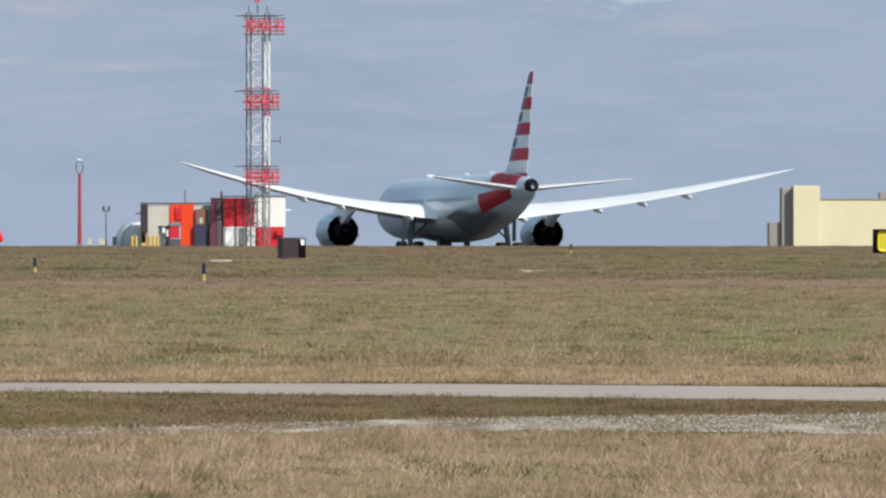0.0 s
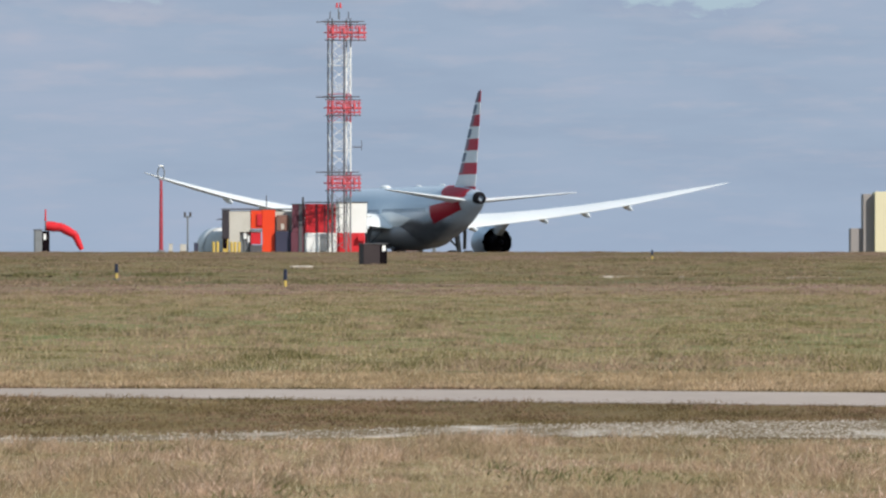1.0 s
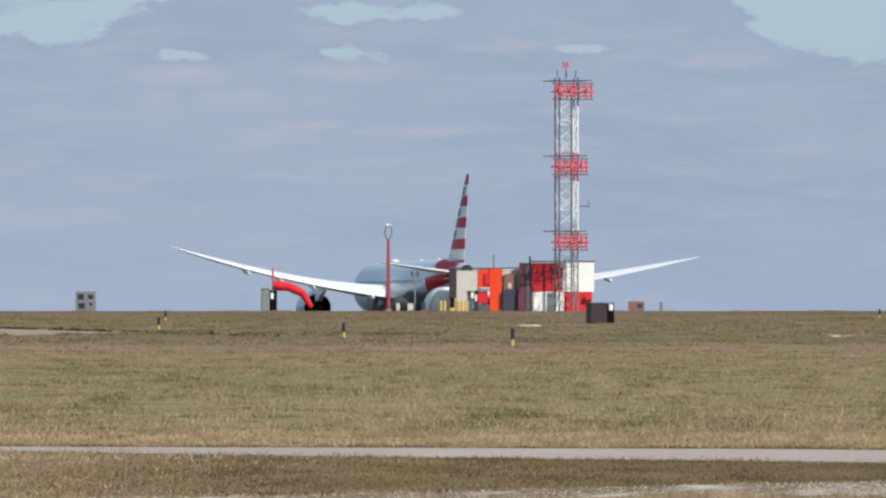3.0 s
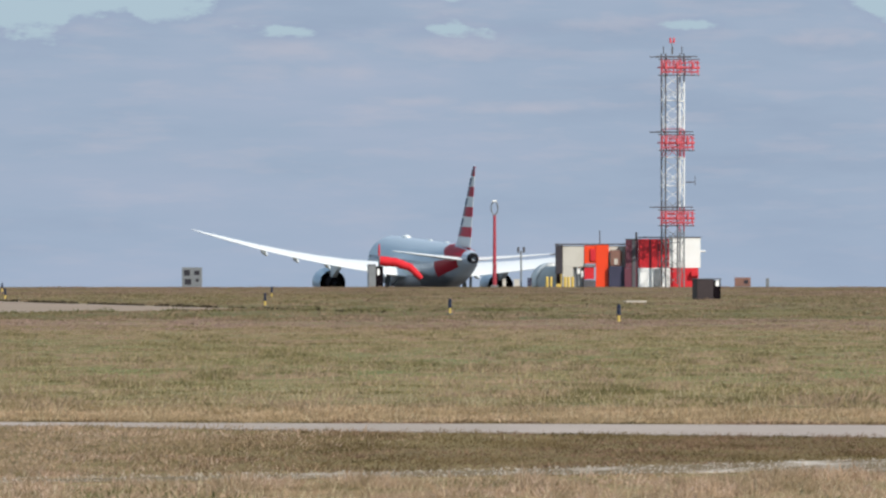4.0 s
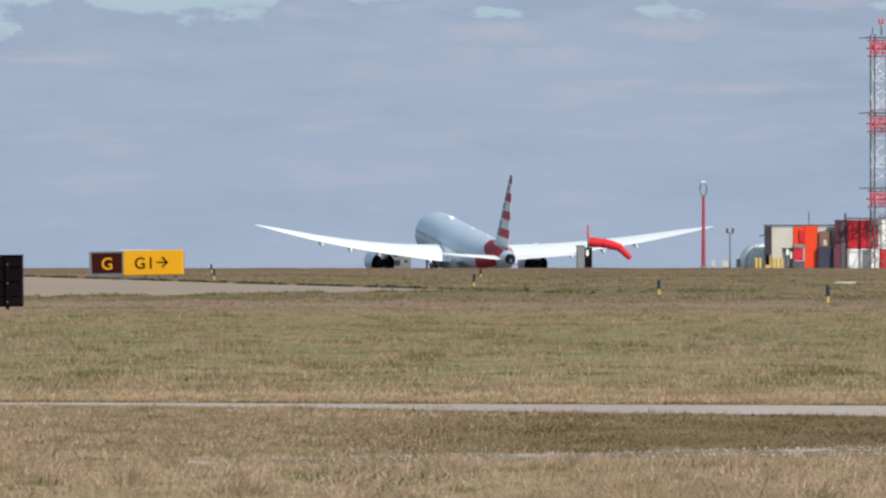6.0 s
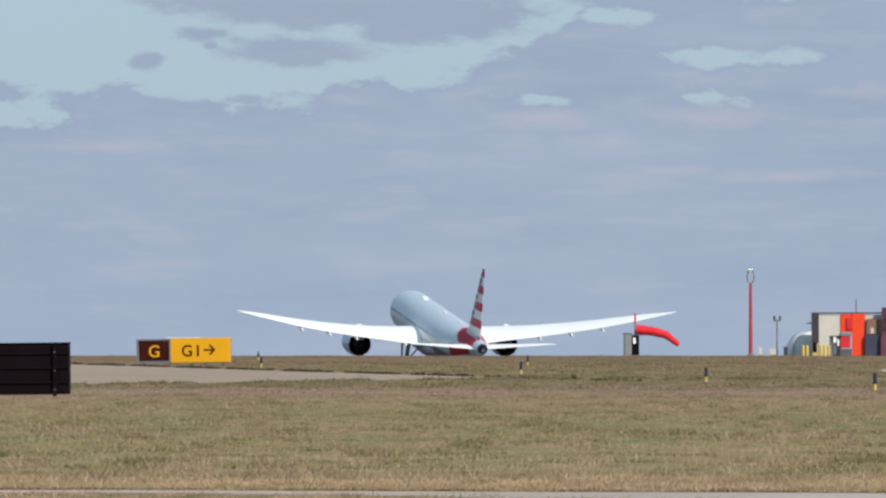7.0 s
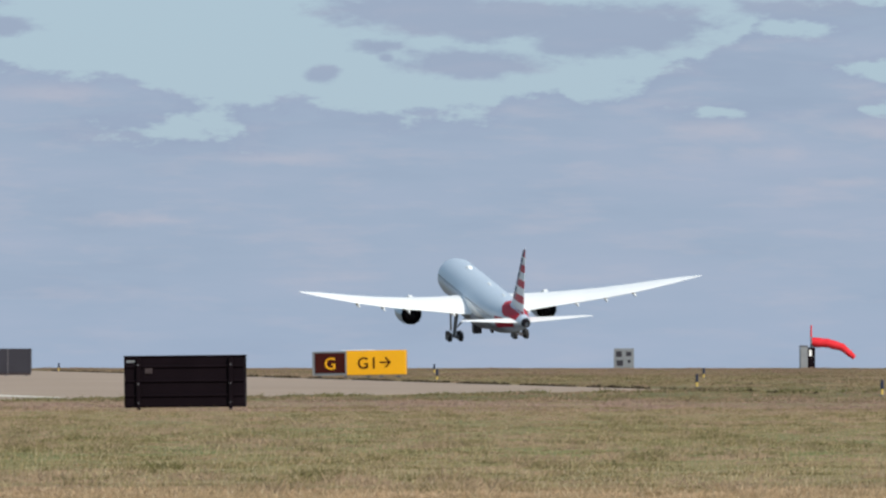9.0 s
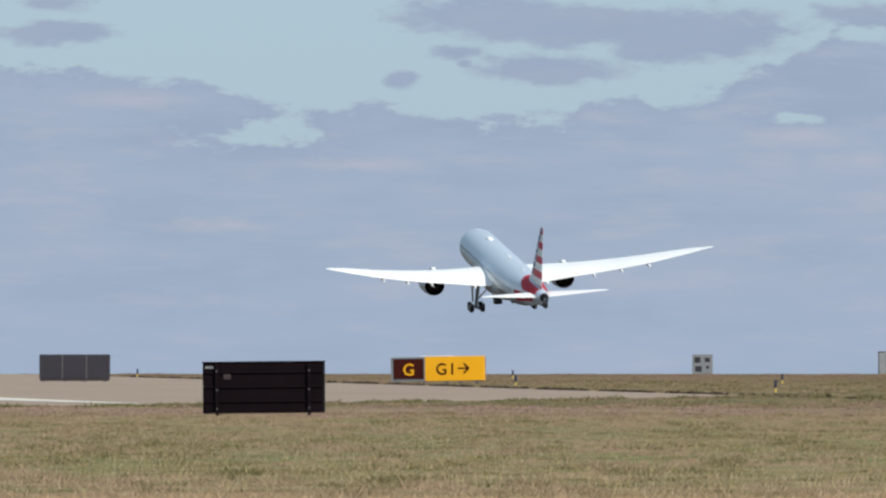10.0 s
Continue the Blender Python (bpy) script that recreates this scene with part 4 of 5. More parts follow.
def annex():
    x, y, z = spot((384 - 784) / 18.11, B + 1.3)
    s = thing("shaded_shelter_side", "maroon and grey block for the shaded left side of the shelter", "cabinet", pose(x, y, z))
    # maroon is the shelter's red with the left side's shade painted in
    part("upper_body", boxed(-0.36, 0.33, 0, 1.4, 1.12, 2.72, bevel=0.02), M_MAROON, s)
    part("lower_body", boxed(-0.42, 0.33, 0, 1.4, 0.0, 1.115, bevel=0.02), M_MAROON, s)
    part("corner_post", boxed(0.02, 0.22, -0.05, 0.0, 0.0, 2.74, bevel=0.01), M_DULL, s)
    part("cap", boxed(-0.38, 0.36, -0.06, 1.45, 2.725, 2.77, bevel=0.01), M_DULL, s)
    part("mast", rodded((0.25, 0.4, 2.77), (0.25, 0.4, 3.15), 0.06, n=8), M_DULL, s)


def beige_shelter():
    x, y, z = spot((311 - 784) / 18.11, B + 2.0)
    s = thing("equipment_shelter", "beige equipment shelter with an orange marker panel", "shelter", pose(x, y, z))
    # front runs from -2.0 to 2.0
    part("wall_panel", boxed(-1.60, -0.36, 0, 2.4, 1.15, 2.36, bevel=0.015), M_BEIGE, s)
    part("wall_panel", boxed(-1.60, -1.0, 0, 2.4, 0.0, 1.147, bevel=0.015), M_BEIGE, s)
    part("recess_wall", boxed(-1.0, -0.36, 0.25, 2.4, 0.0, 1.147), M_STEEL, s)
    part("wall_panel", boxed(1.04, 2.0, 0, 2.4, 0.0, 2.36, bevel=0.015), M_BEIGE, s)
    part("corner_post", boxed(-2.02, -1.604, -0.05, 2.4, 0.75, 2.4, bevel=0.03), M_POST, s, "dark corner post")
    part("post_foot", boxed(-1.98, -1.66, -0.04, 0.3, 0.0, 0.747, bevel=0.02), M_YELLOW, s, "yellow and black post foot")
    part("foot_stripe", boxed(-1.96, -1.72, -0.055, -0.041, 0.2, 0.75), M_BLACK, s)
    part("orange_panel", boxed(0.30, 1.036, -0.12, 0.6, 0.0, 2.42, bevel=0.02), M_ORANGE, s, "orange marker panel")
    part("red_panel", boxed(-0.356, 0.296, -0.06, 0.6, 1.35, 2.40, bevel=0.02), M_ORANGE, s)
    part("red_duct", boxed(-0.02, 0.29, -0.16, -0.062, 1.5, 2.2, bevel=0.03), M_RED, s)
    part("red_locker", boxed(-0.356, 0.20, -0.02, 0.5, 0.45, 1.15, bevel=0.02), M_RED, s)
    part("ledge", boxed(-0.40, 0.28, -0.10, 0.5, 1.16, 1.30, bevel=0.01), M_STEEL, s)
    part("step", boxed(-0.40, 0.28, -0.2, 0.4, 0.0, 0.40, bevel=0.02), M_DULL, s)
    part("air_conditioner", boxed(1.14, 1.80, -0.30, 0.0, 1.22, 2.12, bevel=0.03), M_RUST, s, "brown air conditioner")
    part("control_cabinet", boxed(1.06, 2.02, -0.42, 0.0, 0.0, 1.2, bevel=0.03), M_NAVY, s, "navy control cabinet")
    part("notice", boxed(1.38, 1.56, -0.32, -0.302, 1.3, 1.62), M_BEIGE, s)
    for xx, zz in ((-0.78, 0.75), (-0.55, 0.55)):
        part("meter_box", boxed(xx, xx + 0.17, 0.10, 0.248, zz, zz + 0.4, bevel=0.02), M_WHITE, s)
    for xx in (-0.95, -0.72, -0.5):
        part("conduit", rodded((xx, 0.18, 0.0), (xx, 0.18, 1.1), 0.03, n=6), M_STEEL, s)
    part("roof", boxed(-2.06, 2.05, -0.12, 2.5, 2.425, 2.50, bevel=0.015), M_DULL, s, "thin dark flat roof")
    part("mast", rodded((0.52, 0.6, 2.5), (0.52, 0.6, 3.25), 0.035, n=6), M_DULL, s)
    part("side_lamp", rodded((-2.3, 0, 1.85), (-2.02, 0, 1.9), 0.04, n=6), M_DULL, s)


def fuel_tank():
    x, y, z = spot((252 - 784) / 18.11, B + 6)
    s = thing("fuel_tank", "pale grey fuel tank with domed end", "tank", pose(x, y, z, 0, 0, 12))
    prof = [(-0.22, 0.15), (-0.18, 0.6), (-0.1, 0.95), (0.05, 1.16), (2.6, 1.16), (2.8, 0.9), (2.9, 0.1)]
    part("vessel", loft([ring_y(yy, 0.26, r, r, 28) for yy, r in prof]), M_TANK, s, smooth=True)
    part("hoop", loft([ring_y(yy, 0.26, 1.20, 1.20, 28) for yy in (0.02, 0.15)], caps=False), M_DULL, s)
    for yy in (0.5, 2.2):
        part("saddle", boxed(-1.0, 1.0, yy - 0.12, yy + 0.12, -0.05, 0.2, bevel=0.02), M_STEEL, s)


def bollard_at(b, d, h=0.55):
    s = thing("bollard", "yellow steel safety bollard", "bollard", Matrix.Translation(spot((b - 784) / 18.11, d)), "bollards round the station")
    p = part("pipe", rodded((0, 0, -0.05), (0, 0, h), 0.085, n=12), M_YELLOW, s)
    part("cap", rodded((0, 0, h), (0, 0, h + 0.05), 0.085, 0.03, 12), M_YELLOW, p)
    return s


def ring_pole():
    x, y, z = spot((141 - 784) / 18.11, 578)
    s = thing("monitor_pole", "slim red pole with a ring aerial on top", "pole", pose(x, y, z))
    part("shaft", rodded((0, 0, -0.05), (0, 0, 4.05), 0.12, 0.08, 12), M_POLE, s, "faded red shaft")
    part("base", boxed(-0.2, 0.2, -0.2, 0.2, -0.02, 0.12, bevel=0.02), M_STEEL, s)
    n = 24
    rings = []
    for i in range(n + 1):
        t = 2 * math.pi * i / n
        c = Vector((0.19 * math.sin(t), 0, 4.47 + 0.38 * math.cos(t)))
        out = Vector((math.sin(t), 0, math.cos(t)))
        rings.append([tuple(c + 0.038 * (math.cos(k) * out + math.sin(k) * Vector((0, 1, 0)))) for k in (0, 1.57, 3.14, 4.71)])
    part("ring_aerial", loft(rings, caps=False), M_STEEL, s, "grey ring aerial")
    part("tip", rodded((-0.12, 0, 4.86), (0.12, 0, 4.86), 0.05, n=8), M_WHITE, s)


def lamp_pole():
    x, y, z = spot((188 - 784) / 18.11, 590)
    s = thing("lamp_pole", "thin grey pole with two small lamps", "pole", pose(x, y, z))
    part("shaft", rodded((0, 0, -0.05), (0, 0, 2.1), 0.05, n=8), M_STEEL, s)
    part("crossbar", rodded((-0.2, 0, 2.02), (0.2, 0, 2.02), 0.03, n=6), M_STEEL, s)
    for dx in (-0.16, 0.16):
        part("lamp", rodded((dx, 0, 2.02), (dx, 0, 2.3), 0.055, 0.08, 10), M_DULL, s)


def small_cabinets():
    for b, w, h, mt, lab in ((180, 0.34, 0.42, M_BEIGE, "small beige cabinet"), (203, 0.24, 0.5, M_NAVY, "small blue-grey cabinet"), (158, 0.2, 0.45, M_BEIGE, "small beige cabinet")):
        x, y, z = spot((b - 784) / 18.11, 588)
        s = thing("utility_cabinet", lab + " on a concrete foot", "cabinet", pose(x, y, z), "utility cabinets")
        part("body", boxed(-w / 2, w / 2, 0, 0.3, 0.06, h, bevel=0.02), mt, s)
        part("hood", boxed(-w / 2 - 0.02, w / 2 + 0.02, -0.02, 0.32, h, h + 0.03, bevel=0.008), mt, s)
        part("foot", boxed(-w / 2 - 0.03, w / 2 + 0.03, -0.03, 0.33, -0.05, 0.06), M_GRAVEL, s)


tower()
checker_shelter()
annex()
beige_shelter()
fuel_tank()
ring_pole()
lamp_pole()
small_cabinets()
for b, d in ((241, 583), (266, 582.5), (272, 583), (279, 583.5), (234, 584)):
    bollard_at(b, d)


SOCK = []


def windsock():
    x, y, z = spot((-69 - 784) / 18.11, 572)
    s = thing("windsock", "red windsock streaming from a pole beside grey cabinets", "windsock", pose(x, y, z))
    part("pole", rodded((0.17, 0, -0.05), (0.17, 0, 2.1), 0.05, 0.04, 10), M_STEEL, s)
    part("pole_tip", rodded((0.17, 0, 1.75), (0.17, 0, 2.4), 0.06, 0.045, 10), M_RED, s, "red pole tip")
    # cloth sock in three rigid gores that swing on each other
    n, size = 18, 0.86
    for name, r0, r1 in (("sock_mouth", 0.27, 0.245), ("sock_middle", 0.25, 0.205), ("sock_tail", 0.21, 0.13)):
        rings = []
        for i in range(7):
            u = i / 6
            r = (r0 + (r1 - r0) * u) * (1 + 0.05 * math.sin(9 * u + r0 * 40))
            rings.append([(u * (size + 0.05), r * math.sin(2 * math.pi * k / n) * (1 + 0.06 * math.sin(3 * k)), r * math.cos(2 * math.pi * k / n) * (1 + 0.05 * math.cos(5 * k))) for k in range(n)])
        SOCK.append((part(name, loft(rings, caps=False), M_SOCK, s, "red windsock cloth", True), size))
    hoop = part("hoop", loft([ring_y(-0.02, 0, 0.28, 0.28, 20), ring_y(0.02, 0, 0.28, 0.28, 20), ring_y(0.02, 0, 0.25, 0.25, 20), ring_y(-0.02, 0, 0.25, 0.25, 20), ring_y(-0.02, 0, 0.28, 0.28, 20)], caps=False), M_STEEL, s)
    hoop.matrix_basis = pose(0.21, 0, 1.46, 0, 0, 90)
    x, y, z = spot((-74 - 784) / 18.11, 571.4)
    c = thing("power_cabinet", "grey steel power cabinet with a black door", "cabinet", pose(x, y, z, 0, 0, 8))
    part("body", boxed(-0.27, 0.14, 0, 0.6, 0.0, 1.22, bevel=0.02), M_STEEL, c)
    part("door", boxed(0.145, 0.56, 0.02, 0.6, 0.0, 1.16, bevel=0.02), M_BLACK, c, "black cabinet door")
    part("notice", boxed(0.22, 0.36, 0.0, 0.018, 0.68, 1.02), M_WHITE, c, "white notice")
    part("hood", boxed(-0.30, 0.17, -0.04, 0.64, 1.222, 1.27, bevel=0.01), M_DULL, c)


windsock()


def far_gear(b, d, w, h, label, mt, holes):
    """Grey equipment far behind the crest."""
    x, y, _ = spot((b - 784) / 18.11, d)
    s = thing("equipment_rack", label, "equipment", pose(x, y, level(d)))
    base = 1.6 - level(d)
    part("plinth", boxed(-w / 2, w / 2, 0, 1.2, 0.0, base + 0.1, bevel=0.02), M_STEEL, s)
    part("body", boxed(-w / 2, w / 2, 0, 1.2, base + 0.103, base + h, bevel=0.04), mt, s)
    for hx, hz, hw, hh in holes:
        part("opening", boxed(hx - hw / 2, hx + hw / 2, -0.03, 0.001, base + hz, base + hz + hh, bevel=0.01), M_DARK, s)


far_gear(-396, 1700, 3.3, 3.3, "pale grey runway equipment with dark openings", M_STEEL, ((-0.8, 1.9, 1.0, 0.95), (0.85, 2.0, 0.85, 0.75), (-0.65, 0.4, 1.1, 0.95), (0.9, 0.9, 0.5, 0.5)))
far_gear(580, 1250, 1.95, 1.18, "dull brown equipment box beyond the crest", M_RUST, ((0.42, 0.42, 0.55, 0.42),))
far_gear(624, 1250, 0.42, 1.1, "thin grey equipment post beyond the crest", M_STEEL, ())


def far_building():
    d = 1900.0
    k = d / 18110
    x = (1404 - 784) * k
    z = level(d)
    up = 1.6 - z
    s = thing("terminal_building", "cream building with a higher stair tower and a side painted in shade", "building", pose(x, d, z, 0, 0, 0))
    part("tower_wall", boxed(0, 47 * k, 0, 14, 0, up + 107 * k, bevel=0.1), M_CREAM, s, "cream tower wall")
    part("long_wall", boxed(47 * k + 0.003, 420 * k, 0.5, 30, 0, up + 82 * k, bevel=0.1), M_CREAM, s, "cream long wall")
    part("parapet", boxed(47 * k + 0.01, 420 * k, 0.3, 30, up + 82 * k + 0.003, up + 84 * k, bevel=0.05), M_GREYWALL, s)
    # the left side's shade is given as grey colour
    part("side_wall", boxed(-20 * k, -0.003, 2, 14, 0, up + 103 * k, bevel=0.1), M_GREYWALL, s, "side wall painted grey for its shade")
    part("side_annex", boxed(-42 * k, -20 * k - 0.003, 3, 14, 0, up + 42 * k, bevel=0.1), M_GREYWALL, s, "low grey annex")
    part("roof_plant", boxed(155 * k, 200 * k, 6, 12, up + 84 * k + 0.003, up + 96 * k, bevel=0.1), M_GREYWALL, s)


far_building()

# ---- grass ----


def hills(x, y, sx, sy, seed):
    """Smooth random heights between 0 and 1 on a lattice of sx by sy metres."""
    u, v = x / sx, y / sy
    i, j = np.floor(u).astype(np.int64), np.floor(v).astype(np.int64)
    fu, fv = u - i, v - j
    fu, fv = fu * fu * (3 - 2 * fu), fv * fv * (3 - 2 * fv)

    def at(a, b):
        k = (a * 374761393 + b * 668265263 + seed * 2147483) & 0xFFFFFFFF
        k = ((k ^ (k >> 13)) * 1274126177) & 0xFFFFFFFF
        return ((k ^ (k >> 16)) & 0xFFFF) / 65535
    return (at(i, j) * (1 - fu) + at(i + 1, j) * fu) * (1 - fv) + (at(i, j + 1) * (1 - fu) + at(i + 1, j + 1) * fu) * fv


def blades(name, label, material, count, y0, y1, tall, wide, seed, skip=None, lift=0.0, lump=0.0, power=1.0, sprawl=0.5, tufts=None):
    """Loose blades of grass over the part of the field between y0 and y1."""
    rng = np.random.default_rng(seed)
    u = rng.random(count * 2)
    y = (y0 ** power + u * (y1 ** power - y0 ** power)) ** (1 / power)
    x = y * rng.uniform(-0.142, 0.05, count * 2)
    keep = np.ones(len(x), bool)
    if skip is not None:
        keep &= ~skip(x, y, rng)
    if lump:
        f = np.sin(x * 1.9 + 1.3 * np.sin(y * 0.55)) * np.sin(y * 0.7 + 1.7 * np.sin(x * 0.8)) + 0.6 * np.sin(x * 5.1 + y * 1.3)
        keep &= rng.random(len(x)) < np.clip(0.6 + lump * f, 0.2, 1)
    x, y = x[keep][:count], y[keep][:count]
    n = len(x)
    z = 1.6 + np.interp(y, [p[0] for p in PROFILE], [p[1] for p in PROFILE]) - 0.006 + lift
    tuft = 0.85 + 0.3 * np.sin(x * 5.3 + 1.1 * np.sin(y * 1.7)) * np.sin(y * 0.43 + 2.0 * np.sin(x * 2.3))
    h = rng.uniform(tall[0], tall[1], n) * (0.7 + 0.7 * rng.random(n) ** 3) * tuft
    if tufts:       # rank clumps stand higher than the cropped turf between them
        up = 0.6 * hills(x, y, tufts[0], tufts[1], seed) + 0.4 * hills(x, y, tufts[0] * 0.45, tufts[1] * 0.45, seed + 50)
        h *= 0.45 + tufts[2] * np.clip((up - 0.42) / 0.4, 0, 1) ** 1.5
    w = rng.uniform(wide[0], wide[1], n)
    a = rng.uniform(-1.0, 1.0, n)
    lean = rng.normal(0.1, sprawl, n) * h
    back = rng.normal(0, sprawl * 0.7, n) * h
    v = np.empty((n, 3, 3), np.float32)
    v[:, 0] = np.stack([x - w * np.cos(a), y - w * np.sin(a), z], 1)
    v[:, 1] = np.stack([x + w * np.cos(a), y + w * np.sin(a), z], 1)
    v[:, 2] = np.stack([x + lean, y + back, z + h], 1)
    me = bpy.data.meshes.new(name)
    me.vertices.add(n * 3)
    me.vertices.foreach_set("co", v.ravel())
    me.loops.add(n * 3)
    me.loops.foreach_set("vertex_index", np.arange(n * 3, dtype=np.int32))
    me.polygons.add(n)
    me.polygons.foreach_set("loop_start", np.arange(0, n * 3, 3, dtype=np.int32))
    me.polygons.foreach_set("loop_total", np.full(n, 3, np.int32))
    me.update(calc_edges=True)
    me.materials.append(material)
    return tagged(new(name, me), label, "grass", kind="stuff")


def on_tracks(x, y, rng):
    """Where wheels keep the ground bare: the service road and most of the gravel track."""
    far, near, gf, gn = (np.interp(x, [p[0] for p in line], [p[1] for p in line]) for line in (ROAD_FAR, ROAD_NEAR, GRAVEL_FAR, GRAVEL_NEAR))
    road = (y < far - 0.05) & (y > near + 0.8 * rng.random(len(x)) ** 2 * (1 + np.sin(x * 3.1) * np.sin(x * 1.3)))
    gravel = (y < gf) & (y > gn - 1.1) & (x > -3.6) & (rng.random(len(x)) < np.where(y > gn, 0.95, np.where(x < 0, 0.88, 0.72)))
    return road | gravel


def on_taxiway(x, y, rng):
    far = np.interp(x, [p[0] for p in TAXI_FAR], [p[1] for p in TAXI_FAR])
    near = np.interp(x, [p[0] for p in TAXI_NEAR], [p[1] for p in TAXI_NEAR])
    return (y > near) & (y < far) & (x < -16.4)


def east(x, y, rng):
    return on_tracks(x, y, rng) | (x + rng.normal(0, 0.5, len(x)) > -3.2)


def west(x, y, rng):
    return on_tracks(x, y, rng) | (x + rng.normal(0, 0.5, len(x)) < -3.2)


def on_verge_foot(x, y, rng):
    far = np.interp(x, [p[0] for p in ROAD_FAR], [p[1] for p in ROAD_FAR])
    return y < far + 0.3 + 0.5 * rng.random(len(x))


def verge_foot(x, y, rng):
    far = np.interp(x, [p[0] for p in ROAD_FAR], [p[1] for p in ROAD_FAR])
    return (y < far + 0.03) | (y > far + rng.uniform(0.2, 0.9, len(x)))


G_TAN = grass_paint("dry_straw", [(0.0, (0.283, 0.182, 0.115)), (0.4, (0.505, 0.339, 0.232)), (0.8, (0.659, 0.458, 0.335)), (1.0, (0.816, 0.619, 0.515))], (0.407, 0.290, 0.180), (0.9, 2.6), (0.17, 0.7), (0.170, 0.153, 0.064))
G_BROWN = grass_paint("brown_thatch", [(0.0, (0.142, 0.085, 0.049)), (0.5, (0.237, 0.145, 0.091)), (1.0, (0.412, 0.266, 0.185))], (0.201, 0.145, 0.070), (1.0, 3.0), (0.3, 1.2), (0.111, 0.083, 0.035))
G_STRAW = grass_paint("pale_straw", [(0.0, (0.381, 0.248, 0.149)), (0.5, (0.582, 0.398, 0.247)), (1.0, (0.772, 0.579, 0.402))], (0.453, 0.327, 0.194), (1.2, 3.0), (0.25, 1.0), (0.283, 0.198, 0.098))
G_GREEN = grass_paint("mixed_turf", [(0.0, (0.196, 0.166, 0.070)), (0.4, (0.276, 0.224, 0.106)), (0.8, (0.360, 0.273, 0.157)), (1.0, (0.530, 0.387, 0.270))], (0.438, 0.304, 0.208), (2.6, 9.0), (0.42, 1.8), (0.139, 0.137, 0.047))
G_BELT = grass_paint("tan_belt_turf", [(0.0, (0.314, 0.205, 0.165)), (0.5, (0.428, 0.284, 0.239)), (1.0, (0.561, 0.387, 0.344))], (0.340, 0.232, 0.170), (4.0, 9.0), (0.9, 3.0), (0.221, 0.166, 0.101))
G_MOSS = grass_paint("green_belt_turf", [(0.0, (0.171, 0.142, 0.062)), (0.5, (0.250, 0.200, 0.099)), (1.0, (0.371, 0.276, 0.173))], (0.350, 0.238, 0.167), (5.0, 14.0), (1.1, 4.5), (0.128, 0.121, 0.049))
G_CREST = grass_paint("crest_turf", [(0.0, (0.241, 0.151, 0.111)), (0.5, (0.342, 0.222, 0.175)), (1.0, (0.448, 0.298, 0.245))], (0.258, 0.188, 0.115), (9.0, 30.0), (2.0, 9.0), (0.191, 0.151, 0.078))
G_STALK = grass_paint("bleached_stalks", [(0.0, (0.50, 0.38, 0.22)), (1.0, (0.76, 0.64, 0.44))])
G_WEED = grass_paint("green_weeds", [(0.0, (0.105, 0.105, 0.040)), (1.0, (0.21, 0.20, 0.09))])

blades("dry_grass", "dry straw-coloured grass in the foreground", G_TAN, 300000, 30, 43.3, (0.018, 0.048), (0.0016, 0.004), 1, on_tracks, lump=0.2, sprawl=0.8, tufts=(0.22, 0.8, 1.4))
blades("dry_stalks", "tall bleached stalks standing in the dry grass", G_STALK, 7000, 30, 43.0, (0.04, 0.085), (0.0010, 0.0020), 11, on_tracks, lump=0.3, sprawl=0.4)


def off_weeds(x, y, rng):
    """Weeds keep to a few patches."""
    f = np.sin(x * 2.1 + 0.7) * np.sin(y * 0.9 + x * 0.8) + 0.5 * np.sin(x * 4.7 + y * 0.37)
    return on_tracks(x, y, rng) | (f < 0.55)


blades("green_weeds", "low green weeds among the dry grass", G_WEED, 8000, 30, 43.2, (0.02, 0.05), (0.003, 0.007), 14, off_weeds, sprawl=1.0)
blades("brown_grass", "brown trodden grass between track and road", G_BROWN, 120000, 43, 57.8, (0.010, 0.030), (0.002, 0.006), 2, west, lump=0.2, sprawl=0.8)
blades("pale_grass", "pale dry grass between track and road", G_TAN, 110000, 43, 59.0, (0.014, 0.04), (0.002, 0.006), 6, east, lump=0.2, sprawl=0.8)
# brown blades that draw the verge's shadow line beside the road
blades("verge_shadow_thatch", "brown thatch in place of the shadow line at the road's edge", G_BROWN, 42000, 57, 62.5, (0.015, 0.035), (0.004, 0.008), 12, verge_foot, sprawl=0.9)
blades("verge_grass", "pale dry verge along the far edge of the road", G_STRAW, 80000, 57.5, 67, (0.02, 0.05), (0.003, 0.007), 3, on_verge_foot, lump=0.2, sprawl=0.7)
blades("verge_stalks", "tall bleached stalks along the verge", G_STALK, 2500, 59.5, 80, (0.05, 0.11), (0.0015, 0.003), 13, on_tracks, lump=0.3, sprawl=0.4)
blades("turf_grass", "mixed green and straw mown turf", G_GREEN, 640000, 64.5, 200, (0.016, 0.046), (0.005, 0.012), 4, on_taxiway, lump=0.2, power=0.6, sprawl=0.8, tufts=(0.55, 2.2, 1.9))
G_PALE = grass_paint("ripe_stalks", [(0.0, (0.33, 0.275, 0.13)), (0.6, (0.46, 0.37, 0.20)), (1.0, (0.62, 0.50, 0.31))])
blades("turf_stalks", "thin ripe stalks standing out of the turf", G_PALE, 26000, 66, 190, (0.05, 0.10), (0.0022, 0.005), 19, on_taxiway, lump=0.3, power=0.6, sprawl=0.35)
blades("tan_belt_grass", "dry tan belt of grass before the crest", G_BELT, 110000, 186, 232, (0.018, 0.045), (0.010, 0.024), 15, on_taxiway, lump=0.2, sprawl=0.8, tufts=(0.9, 3.0, 1.5))
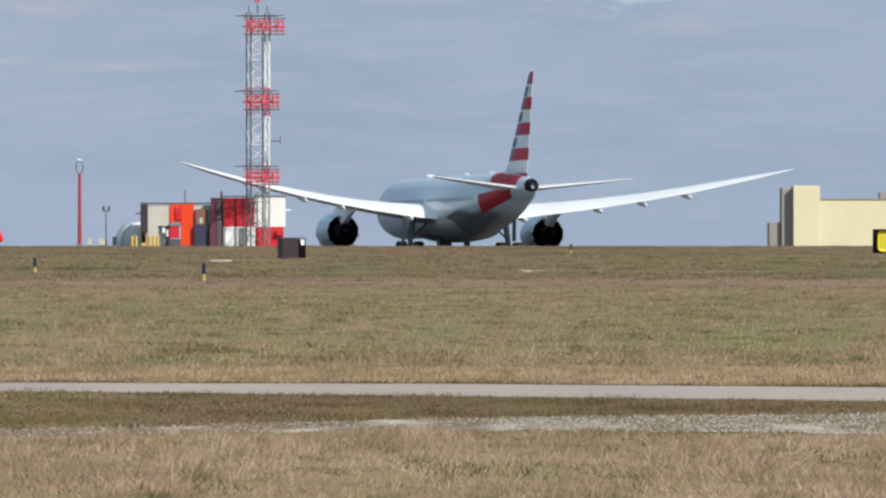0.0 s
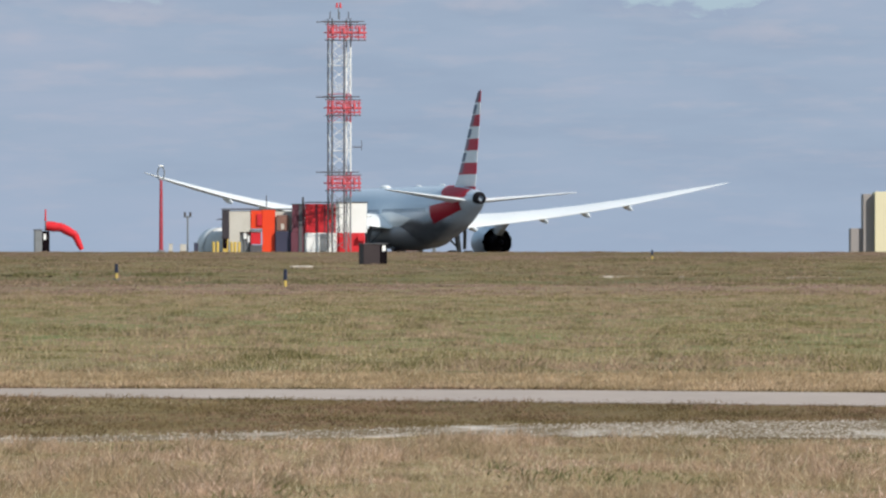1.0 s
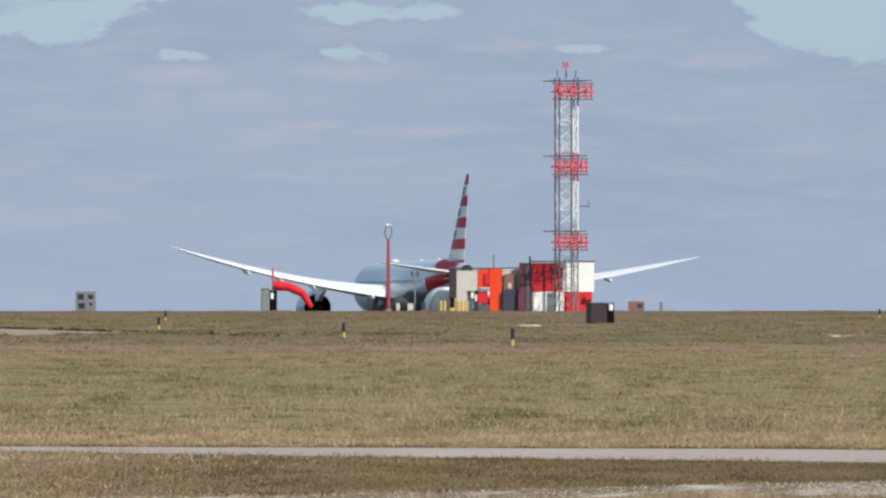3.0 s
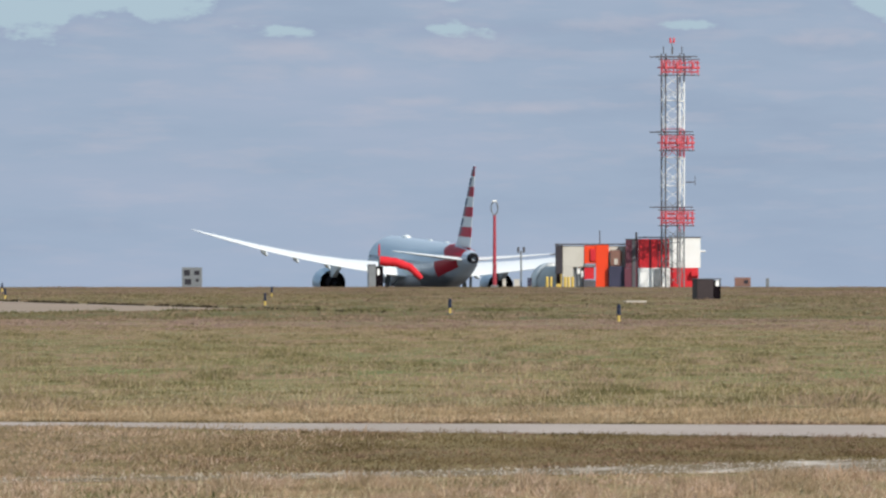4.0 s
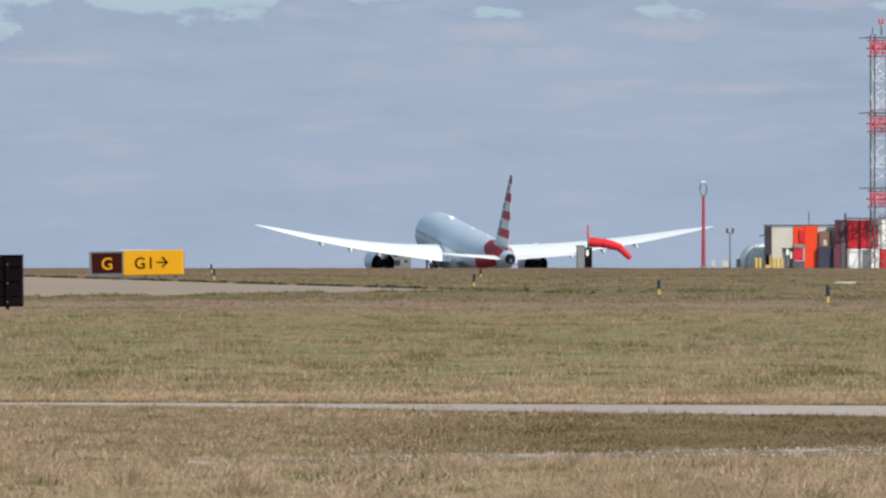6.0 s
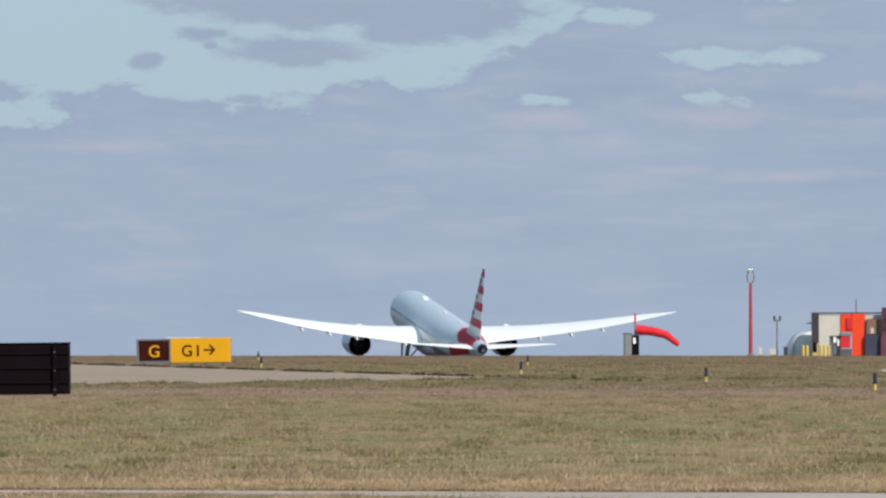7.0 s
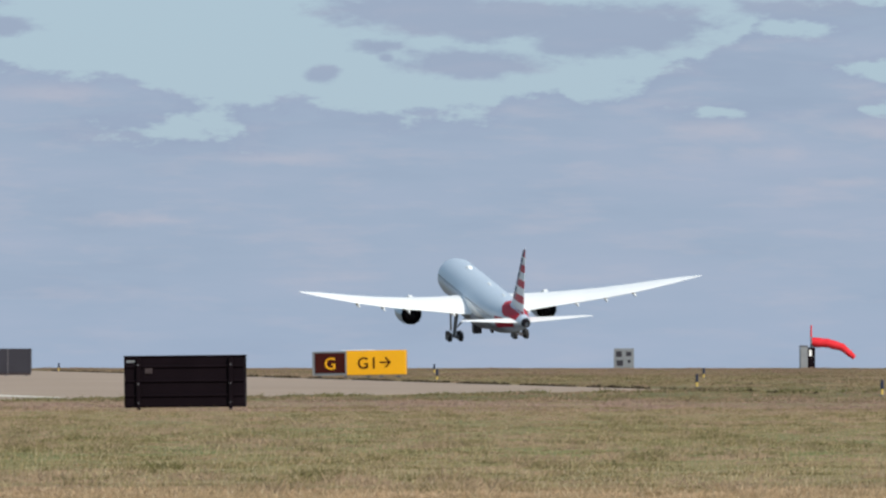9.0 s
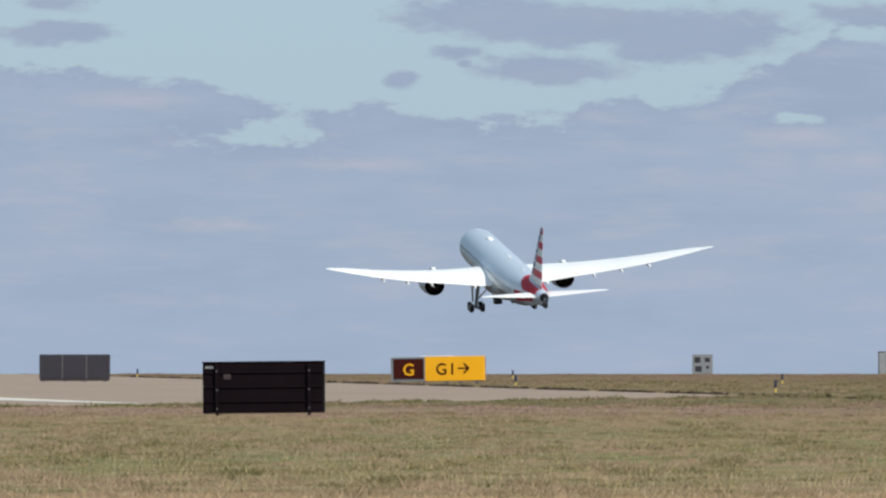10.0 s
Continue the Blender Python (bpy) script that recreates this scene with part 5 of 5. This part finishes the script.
blades("green_belt_grass", "greener belt of grass below the crest", G_MOSS, 230000, 226, 415, (0.022, 0.06), (0.012, 0.03), 16, on_taxiway, lump=0.22, sprawl=0.8, tufts=(1.2, 4.0, 2.0))
blades("crest_grass", "short dull brown turf along the crest", G_CREST, 190000, 395, 565, (0.02, 0.05), (0.015, 0.04), 5, on_taxiway, lump=0.16, sprawl=0.8, tufts=(2.0, 8.0, 1.5))


def off_rim(x, y, rng):
    """Rank tufts keep to the near rim of the taxiway."""
    near = np.interp(x, [p[0] for p in TAXI_NEAR], [p[1] for p in TAXI_NEAR])
    clump = np.sin(x * 2.7) * np.sin(x * 0.9 + 1.0) + 0.4 * np.sin(x * 7.1)
    return (y > near + 0.5) | (y < near - 7 - 5 * rng.random(len(x))) | (x > -8) | (clump < -0.1)


G_RANK = grass_paint("rank_tufts", [(0.0, (0.120, 0.115, 0.045)), (0.6, (0.19, 0.17, 0.075)), (1.0, (0.30, 0.245, 0.13))])
blades("rank_tufts", "dark rank tufts along the taxiway edge", G_RANK, 60000, 215, 290, (0.05, 0.12), (0.012, 0.03), 17, off_rim, sprawl=0.7)


def off_far_rim(x, y, rng):
    """A ragged dark seam along the far edge of the taxiway."""
    far = np.interp(x, [p[0] for p in TAXI_SEAM], [p[1] for p in TAXI_SEAM])
    clump = np.sin(x * 3.1 + 0.4) * np.sin(x * 1.1) + 0.5 * np.sin(x * 6.3)
    return (y < far - 1.0) | (y > far + 1.2) | (clump < -0.35) | (rng.random(len(x)) < np.clip((x + 24) / 12, 0.15, 1.0))


TAXI_SEAM = TAXI_FAR[1:] + [(-13.8, 273), (-11, 262)]
G_SEAM = grass_paint("seam_tufts", [(0.0, (0.030, 0.022, 0.016)), (0.6, (0.065, 0.048, 0.032)), (1.0, (0.12, 0.09, 0.06))])
blades("seam_tufts", "dark withered tufts along the far edge of the taxiway", G_SEAM, 900000, 246, 480, (0.05, 0.11), (0.02, 0.05), 18, off_far_rim, sprawl=0.7)


def stones():
    """Loose white stones on the gravel track."""
    rng = np.random.default_rng(9)
    co, tri = [], []
    base = np.array([(1, 0, 0), (-1, 0, 0), (0, 1, 0), (0, -1, 0), (0, 0, 1), (0, 0, -0.4)])
    faces = np.array([(0, 2, 4), (2, 1, 4), (1, 3, 4), (3, 0, 4), (2, 0, 5), (1, 2, 5), (3, 1, 5), (0, 3, 5)])
    for i in range(6000):
        x = rng.uniform(-3.8, 3.0)
        if rng.random() > 0.25 + 0.75 * (x + 3.8) / 6.8:
            x = rng.uniform(0.2, 3.0)
        far, near = (np.interp(x, [p[0] for p in line], [p[1] for p in line]) for line in (GRAVEL_FAR, GRAVEL_NEAR))
        y = rng.uniform(near - 0.2, far + 0.5)
        r = rng.uniform(0.002, 0.0065)
        p = base * rng.uniform(0.7, 1.3, (6, 3)) * (r, r, r * 0.6)
        co.append(p + (x, y, level(y) + 0.006))
        tri.append(faces + 6 * i)
    me = bpy.data.meshes.new("gravel_stones")
    me.from_pydata(np.concatenate(co).tolist(), [], np.concatenate(tri).tolist())
    me.materials.append(M_STONE)
    tagged(new("gravel_stones", me), "loose white stones on the gravel track", "gravel", kind="stuff")


stones()
motions()
